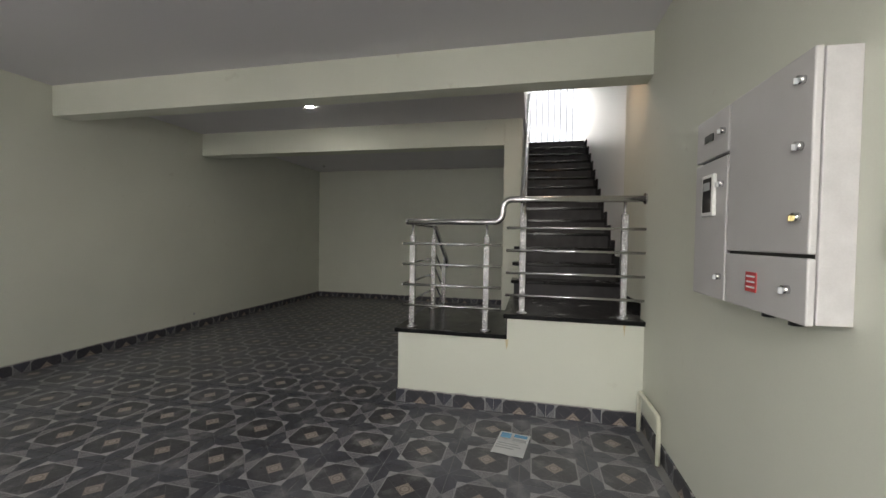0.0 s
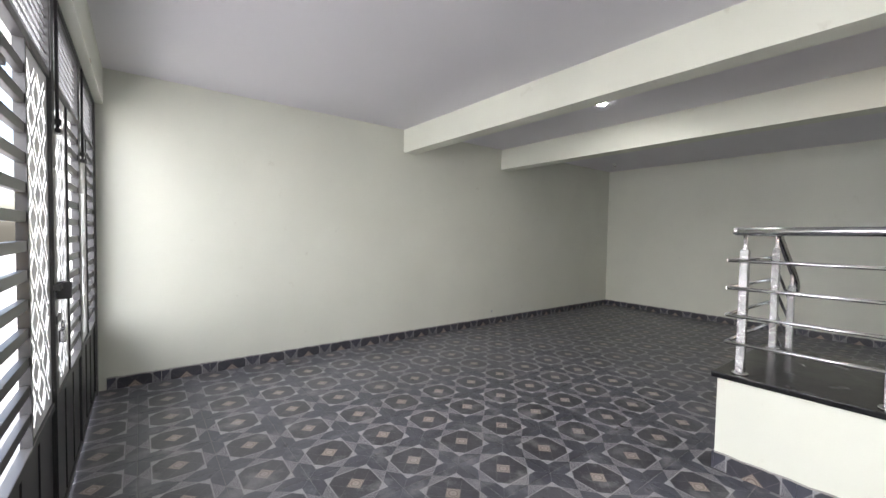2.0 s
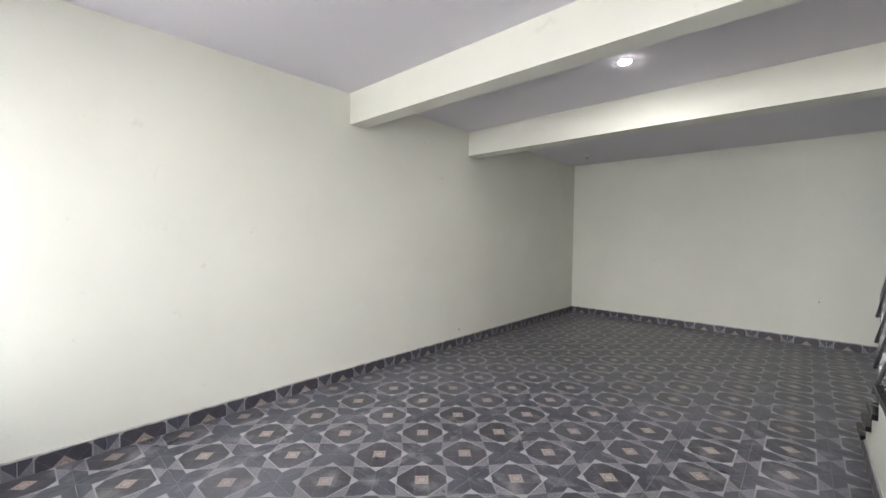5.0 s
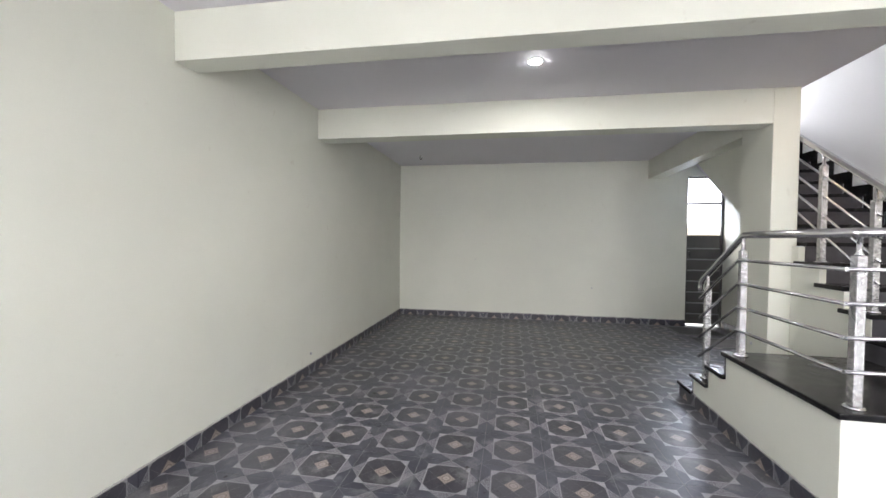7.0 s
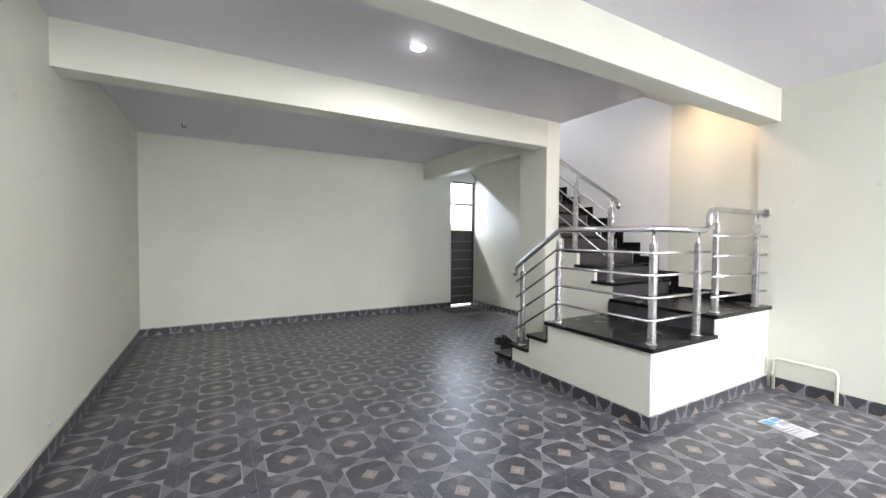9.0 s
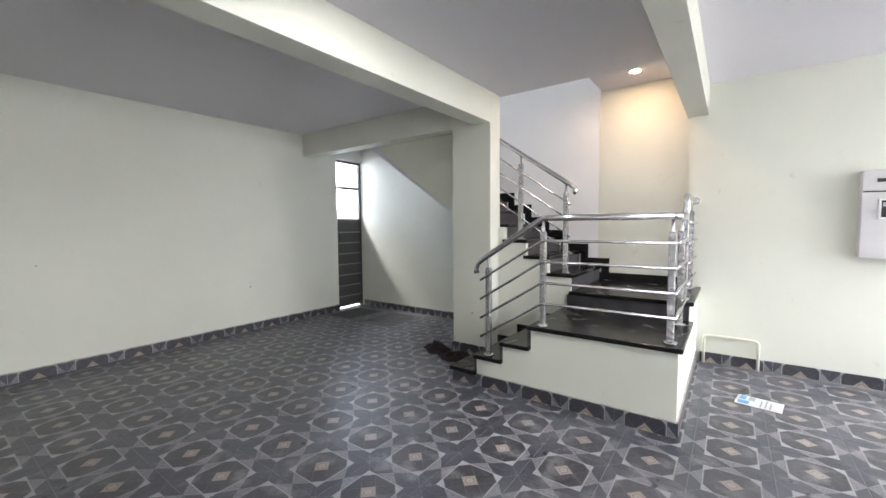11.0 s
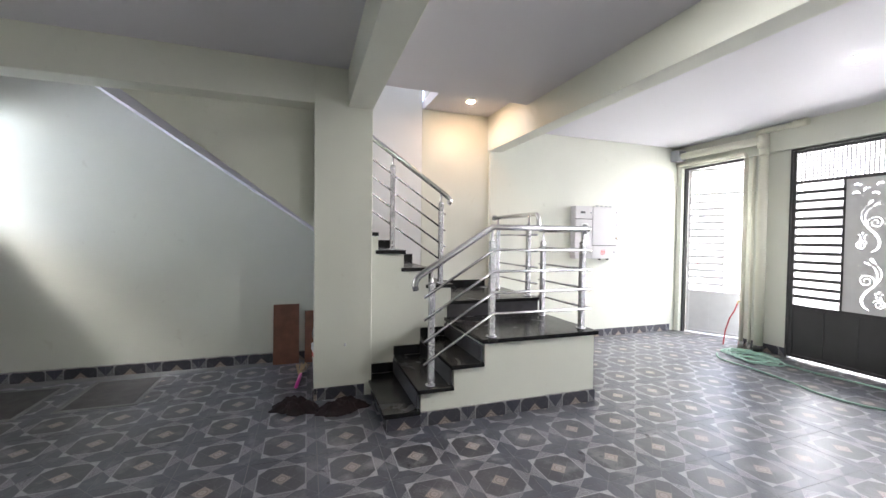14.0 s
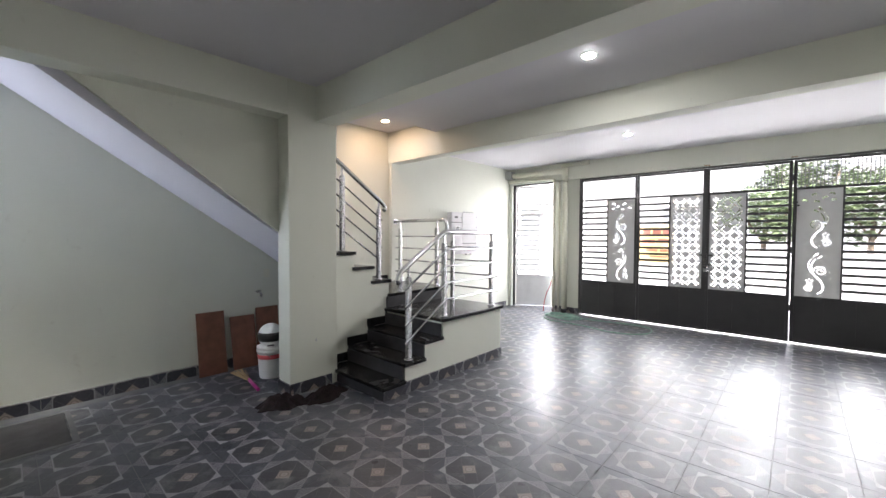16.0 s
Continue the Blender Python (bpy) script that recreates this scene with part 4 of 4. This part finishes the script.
helmet = thing("motorcycle_helmet", pose(1.36, 5.76, 0.327, 0, 0, 66) @ Matrix.Scale(0.94, 4), "white motorcycle helmet with a dark visor on the bucket", "helmet")
bm = bmesh.new()
bmesh.ops.create_uvsphere(bm, u_segments=28, v_segments=18, radius=0.13)
for v in bm.verts:
    v.co.y *= 1.12
    v.co.z = max(v.co.z * 1.04, -0.105) + 0.108
    if v.co.z < 0.03:
        v.co.x *= 0.92
        v.co.y *= 0.94
for f in bm.faces:
    f.smooth = True
part("shell", bm, PLASTIC, helmet)
bm = bmesh.new()
bmesh.ops.create_uvsphere(bm, u_segments=28, v_segments=18, radius=0.134)
bmesh.ops.delete(bm, geom=[v for v in bm.verts if v.co.y < -0.03 or not -0.062 < v.co.z < 0.056], context="VERTS")
for v in bm.verts:
    v.co.y *= 1.12
    v.co.z = v.co.z * 1.04 + 0.112
bmesh.ops.solidify(bm, geom=bm.faces[:], thickness=0.003)
for f in bm.faces:
    f.smooth = True
part("visor", bm, BLACK, helmet, "dark visor")
part("trim", boxes((-0.035, 0.035, 0.128, 0.150, 0.022, 0.034), bevel=0.003), BLACK, helmet)

broom = thing("hand_broom", pose(1.05, 6.03, 0.018, 0, 0, -5), "short hand broom with a pink handle lying on the floor", "broom")
part("handle", tube(bmesh.new(), [(-0.02, 0, 0.0), (0.28, -0.01, 0.012)], 0.016, 12), PINK, broom, "pink plastic handle")
bm = bmesh.new()
rng = random.Random(3)
for k in range(26):
    a, d = rng.uniform(-0.05, 0.05), rng.uniform(-0.02, 0.02)
    tube(bm, [(0.26, d * 0.4, 0.010 + rng.random() * 0.01), (0.42, d + a * 0.5, 0.008 + rng.random() * 0.03), (0.62, d + a * 1.2, 0.0 + rng.random() * 0.03)], 0.0035, 5)
part("bristles", bm, STRAW, broom, "straw bristles")

tap = thing("wall_tap", (EX2, 5.66, 0.80), "chrome tap on the wall under the stair", "tap")
part("spout", tube(bmesh.new(), [(0.01, 0, 0.02), (-0.08, 0, 0.02), (-0.12, 0.005, 0.01), (-0.13, 0.005, -0.02)], 0.011), STEEL, tap)
part("knob", boxes((-0.085, -0.055, -0.02, 0.02, 0.035, 0.045), (-0.074, -0.066, -0.005, 0.005, 0.02, 0.04), bevel=0.002), STEEL, tap)

scar = thing("wall_plate", (EX2 + 0.01, 5.54, 1.03), "small pale square plate on the wall over the tap", "wall plate")
part("plate", boxes((-0.010, 0.0, -0.035, 0.035, -0.05, 0.05), bevel=0.003), PVC, scar)


def cloth_heap(x, y, rx, ry, h, seed, turn):
    """A crumpled cloth: a thin sheet pushed up into folds, its rim on the floor."""
    bm = bmesh.new()
    bmesh.ops.create_grid(bm, x_segments=34, y_segments=34, size=1)
    for v in bm.verts:
        u, w = v.co.x, v.co.y
        r = max(abs(u), abs(w))
        a = math.atan2(w, u)
        edge = 1 + 0.32 * noise.noise((2.2 * math.cos(a) + seed, 2.2 * math.sin(a), 0.3)) + 0.10 * noise.noise((6 * math.cos(a), 6 * math.sin(a), seed))
        d = math.hypot(u, w) or 1
        u, w = u / d * r * edge, w / d * r * edge
        f = 0.55 * abs(noise.noise((u * 1.5 + seed, w * 1.9, 1.7))) + 0.35 * abs(noise.noise((u * 3.6, w * 3.6 + seed, 4.1))) + 0.08 * noise.noise((u * 9, w * 9, seed))
        v.co = (u * rx, w * ry, 0.004 + h * min(1.0, (1 - r) * 2.2) * (0.30 + 1.5 * max(f, 0.0)))
    for f in bm.faces:
        f.smooth = True
    bmesh.ops.solidify(bm, geom=bm.faces[:], thickness=0.003)
    rag = thing("rag", pose(x, y, 0.0, 0, 0, turn), "dark crumpled floor rag lying by the column", "rag", "floor rags")
    part("cloth", bm, RAG, rag)


cloth_heap(0.58, 6.02, 0.22, 0.13, 0.10, 2.0, 70)
cloth_heap(0.47, 5.66, 0.21, 0.12, 0.09, 7.0, 95)

for y0, y1, x0, x1 in ((7.27, 7.84, 1.04, 1.76), (8.03, 8.62, 0.98, 1.70)):
    cover = thing("chamber_cover", ((x0 + x1) / 2, (y0 + y1) / 2, 0.0), "rough cement inspection cover set in the floor", "floor cover", "inspection covers")
    bx, by = (x1 - x0) / 2, (y1 - y0) / 2
    part("rim", boxes((-bx, bx, -by, -by + 0.035, 0.0005, 0.008), (-bx, bx, by - 0.035, by, 0.0005, 0.008), (-bx, -bx + 0.035, -by + 0.035, by - 0.035, 0.0005, 0.008), (bx - 0.035, bx, -by + 0.035, by - 0.035, 0.0005, 0.008)), GROUT, cover)
    part("lid", boxes((-bx + 0.04, bx - 0.04, -by + 0.04, by - 0.04, 0.0005, 0.007), bevel=0.002), COVER, cover)

# ---- small fittings ----
hook = thing("ceiling_hook", (-3.19, 7.86, CZ), "steel fan hook in the ceiling", "hook")
part("hook", tube(bmesh.new(), [(0, 0, 0.0), (0, 0, -0.03)] + [tuple(p) for p in arc((0.018, 0, -0.045), (-1, 0, 0), (0, 0, -1), 0.018, 0, 230, 8)], 0.005, 8), IRON, hook)
part("cap", lathe(bmesh.new(), [(0.001, -0.004), (0.03, -0.004), (0.03, 0.001), (0.001, 0.001)], sides=16), PLASTIC, hook)
outlet = thing("wall_outlet", (WX, 5.23, 0.215), "small capped pipe outlet in the wall", "outlet")
part("cap", tube(bmesh.new(), [(0, 0, 0), (0.012, 0, 0)], 0.014, 14), GREYINK, outlet)
for x, y, z, r in ((0.70, 5.62, 0.47, 0.014), (-0.2, NY, 0.62, 0.012), (-2.3, NY, 1.1, 0.008)):
    nail = thing("wall_plug", (x, y, z), "small grey plastic plug fixed in plaster", "plug")
    part("plug", tube(bmesh.new(), [(0, 0.0, 0), (-0.006, -0.006, 0)], r, 10), GREYINK, nail)


# ---- the street outside ----
def leafy(parent, centre, size, count, seed, name="crown"):
    """Many small leaf clumps scattered in an uneven cloud."""
    rng, verts, faces = random.Random(seed), [], []
    for _ in range(count):
        while True:
            p = Vector((rng.uniform(-1, 1), rng.uniform(-1, 1), rng.uniform(-1, 1)))
            if p.length < 0.75 + 0.35 * noise.noise(p * 1.7 + Vector((seed, 0, 0))):
                break
        c = Vector(centre) + Vector((p.x * size[0], p.y * size[1], p.z * size[2]))
        a, b = rng.uniform(0, 6.28), rng.uniform(-0.9, 0.9)
        u = Vector((math.cos(a), math.sin(a), b * 0.5)) * rng.uniform(0.08, 0.17)
        w = u.cross(Vector((rng.uniform(-1, 1), rng.uniform(-1, 1), 1))).normalized() * 0.05
        k = len(verts)
        verts += [c - u, c + w, c + u, c - w]
        faces.append((k, k + 1, k + 2, k + 3))
    me = bpy.data.meshes.new(name)
    me.from_pydata([tuple(v) for v in verts], [], faces)
    me.materials.append(LEAF)
    ob = new(name, me)
    ob.parent = parent


for x, y, tall, seed in ((-1.9, -9.4, 3.0, 1), (-4.4, -9.9, 3.3, 2), (-7.0, -10.4, 3.2, 3), (-3.0, -12.4, 4.2, 4)):
    tree = thing("tree", (x, y, -0.12), "leafy green street tree with a slim trunk", "tree", "street trees")
    bm = tube(bmesh.new(), [(0, 0, 0), (0.05, 0.03, tall * 0.35), (-0.03, 0.0, tall * 0.7), (0.1, 0.05, tall)], 0.09, 10)
    for v in bm.verts:
        thin = 1.15 - 0.7 * v.co.z / tall
        v.co.x, v.co.y = v.co.x * thin, v.co.y * thin
    part("trunk", bm, BARK, tree)
    for bx, by in ((0.9, 0.2), (-0.8, 0.4), (0.1, -0.9)):
        part("limb", tube(bmesh.new(), [(0, 0, tall * 0.45), (bx * 0.5, by * 0.5, tall * 0.7), (bx, by, tall * 0.95)], 0.035, 7), BARK, tree)
    leafy(tree, (0, 0, tall * 0.82), (1.7, 1.3, tall * 0.47), 2300, seed)
house = thing("house", (0, -17, -0.12), "pale plastered house across the street", "house")
part("wall", boxes((-14, 22, -6, 0, 0, 6.6)), PLASTER, house)
part("parapet", boxes((-14.2, 22.2, -6.1, 0.12, 6.6, 7.2)), PLASTER, house)
for x in (-10, -7, -4, -1, 2, 5, 8, 11):
    for z in (1.0, 4.1):
        w = part("window", boxes((x - 0.6, x + 0.6, 0.0, 0.05, z, z + 1.3)), GREYINK, house, "grey window")
        part("sill", boxes((x - 0.7, x + 0.7, 0.0, 0.16, z - 0.08, z)), PLASTER, w)
    part("balcony", boxes((x - 0.9, x + 0.9, 0.0, 0.7, 3.2, 3.32), (x - 0.9, x + 0.9, 0.64, 0.7, 3.32, 4.0)), PLASTER, house)
solid("compound_wall", boxes((-30, 30, -8.4, -8.2, -0.12, 0.95), (-30, 30, -8.44, -8.16, 0.95, 1.02), bevel=0.01), PLASTER, "pale plastered compound wall along the street", "wall")
solid("threshold", boxes((WX - T, EX3 + T, -2.2, -0.25, -0.119, -0.008)), CEMENT, "cement apron in front of the gates", "pavement")

# ---- floor tiles and skirting, piece by piece ----
def tile_mesh():
    bm = boxes((-H + 0.0013, H - 0.0013, -H + 0.0013, H - 0.0013, -0.0125, 0.0))
    bmesh.ops.bevel(bm, geom=[e for e in bm.edges if all(v.co.z > -0.001 for v in e.verts)], offset=0.0012, segments=1, affect="EDGES")
    return made("tile", bm, TILE)


FLOOR = bpy.data.objects["floor"]
TILE_MESH = tile_mesh()


def cut_tile(x0, x1, y0, y1):
    return made("tile", boxes((x0, x1, y0, y1, -0.0125, 0.0)), TILE)


cuts = {}
for i in range(-10, 5):
    for j in range(0, 23):
        x, y = i * P, j * P
        x0, x1 = max(-H, WX - x), min(H, EX - x)
        y0, y1 = max(-H, 0.02 - y), min(H, NY - y)
        if x1 - x0 < 0.02 or y1 - y0 < 0.02:
            continue
        if 0.1 < x < 1.5 and 3.9 < y < 4.4:
            continue                                   # under the stair base
        whole = x0 == -H and x1 == H and y0 == -H and y1 == H
        key = tuple(round(v, 4) for v in (x0, x1, y0, y1))
        if not whole and key not in cuts:
            e = 0.0013
            cuts[key] = cut_tile(x0 + e, x1 - e, y0 + e, y1 - e)
        ob = new("tile", TILE_MESH if whole else cuts[key])
        ob.location = (x, y, random.uniform(-0.0006, 0.0))
        ob.parent = FLOOR


def skirting(along, at, lo, hi, face, high=0.105):
    """A row of cut tiles as skirting. along: 'x' or 'y'; face: the way it looks (+1 or -1)."""
    k = lo
    while k < hi - 0.01:
        length = min(P, hi - k)
        key = (round(length, 3), high)
        if key not in skirts:
            bm = boxes((-length / 2 + 0.001, length / 2 - 0.001, 0.0, high, 0.0, 0.012))
            skirts[key] = made("skirting_tile", bm, SKIRT)
        ob = new("skirting_tile", skirts[key])
        turn = {("x", 1): 180, ("x", -1): 0, ("y", 1): 90, ("y", -1): -90}[(along, face)]
        mid = k + length / 2
        spot = (mid, at) if along == "x" else (at, mid)
        ob.matrix_world = pose(spot[0], spot[1], 0.0, 90, 0, turn)
        ob.parent = baseboard
        k += P


skirts = {}
baseboard = thing("baseboard", (0, 0, 0), "skirting of cut patterned tiles along the walls", "skirting", kind="structure")
skirting("y", WX, SY, NY, 1)
skirting("x", NY, WX + 0.013, 1.345, -1)
skirting("y", EX, SY + 0.1, 3.51, -1)
skirting("y", EX2 + 0.01, 5.0, NY, -1)
skirting("x", 3.545, -0.025, EX - 0.013, -1)
skirting("y", -0.025, 3.533, 5.125, -1)
skirting("y", -0.025, 5.125, 5.385, -1, 0.088)
skirting("y", 0.70, 5.45, 5.88, -1)
skirting("x", 5.88, 0.69, 0.92, 1)
skirting("x", PY, 0.36, 0.87, 1)

# ragged cement bead left along the top of the skirting
def bead(name, ends, seed):
    (x0, y0), (x1, y1) = ends
    n = int(math.hypot(x1 - x0, y1 - y0) / 0.03)
    pts = []
    bm = bmesh.new()
    for k in range(n + 1):
        f = k / n
        pts.append((x0 + (x1 - x0) * f, y0 + (y1 - y0) * f, 0.104 + 0.007 * noise.noise((k * 0.31, seed, 0)) + 0.004 * noise.noise((k * 1.3, seed, 2))))
    part(name, tube(bm, pts, 0.008, 6), CEMENT, baseboard)


bead("cement_bead", ((WX + 0.006, SY), (WX + 0.006, NY)), 1.0)
bead("cement_bead", ((WX, NY - 0.006), (1.34, NY - 0.006)), 2.0)
bead("cement_bead", ((-0.029, 3.55), (-0.029, 5.12)), 3.0)
bead("cement_bead", ((-0.02, 3.540), (EX, 3.540)), 4.0)
bead("cement_bead", ((EX2 + 0.004, 5.0), (EX2 + 0.004, NY)), 5.0)
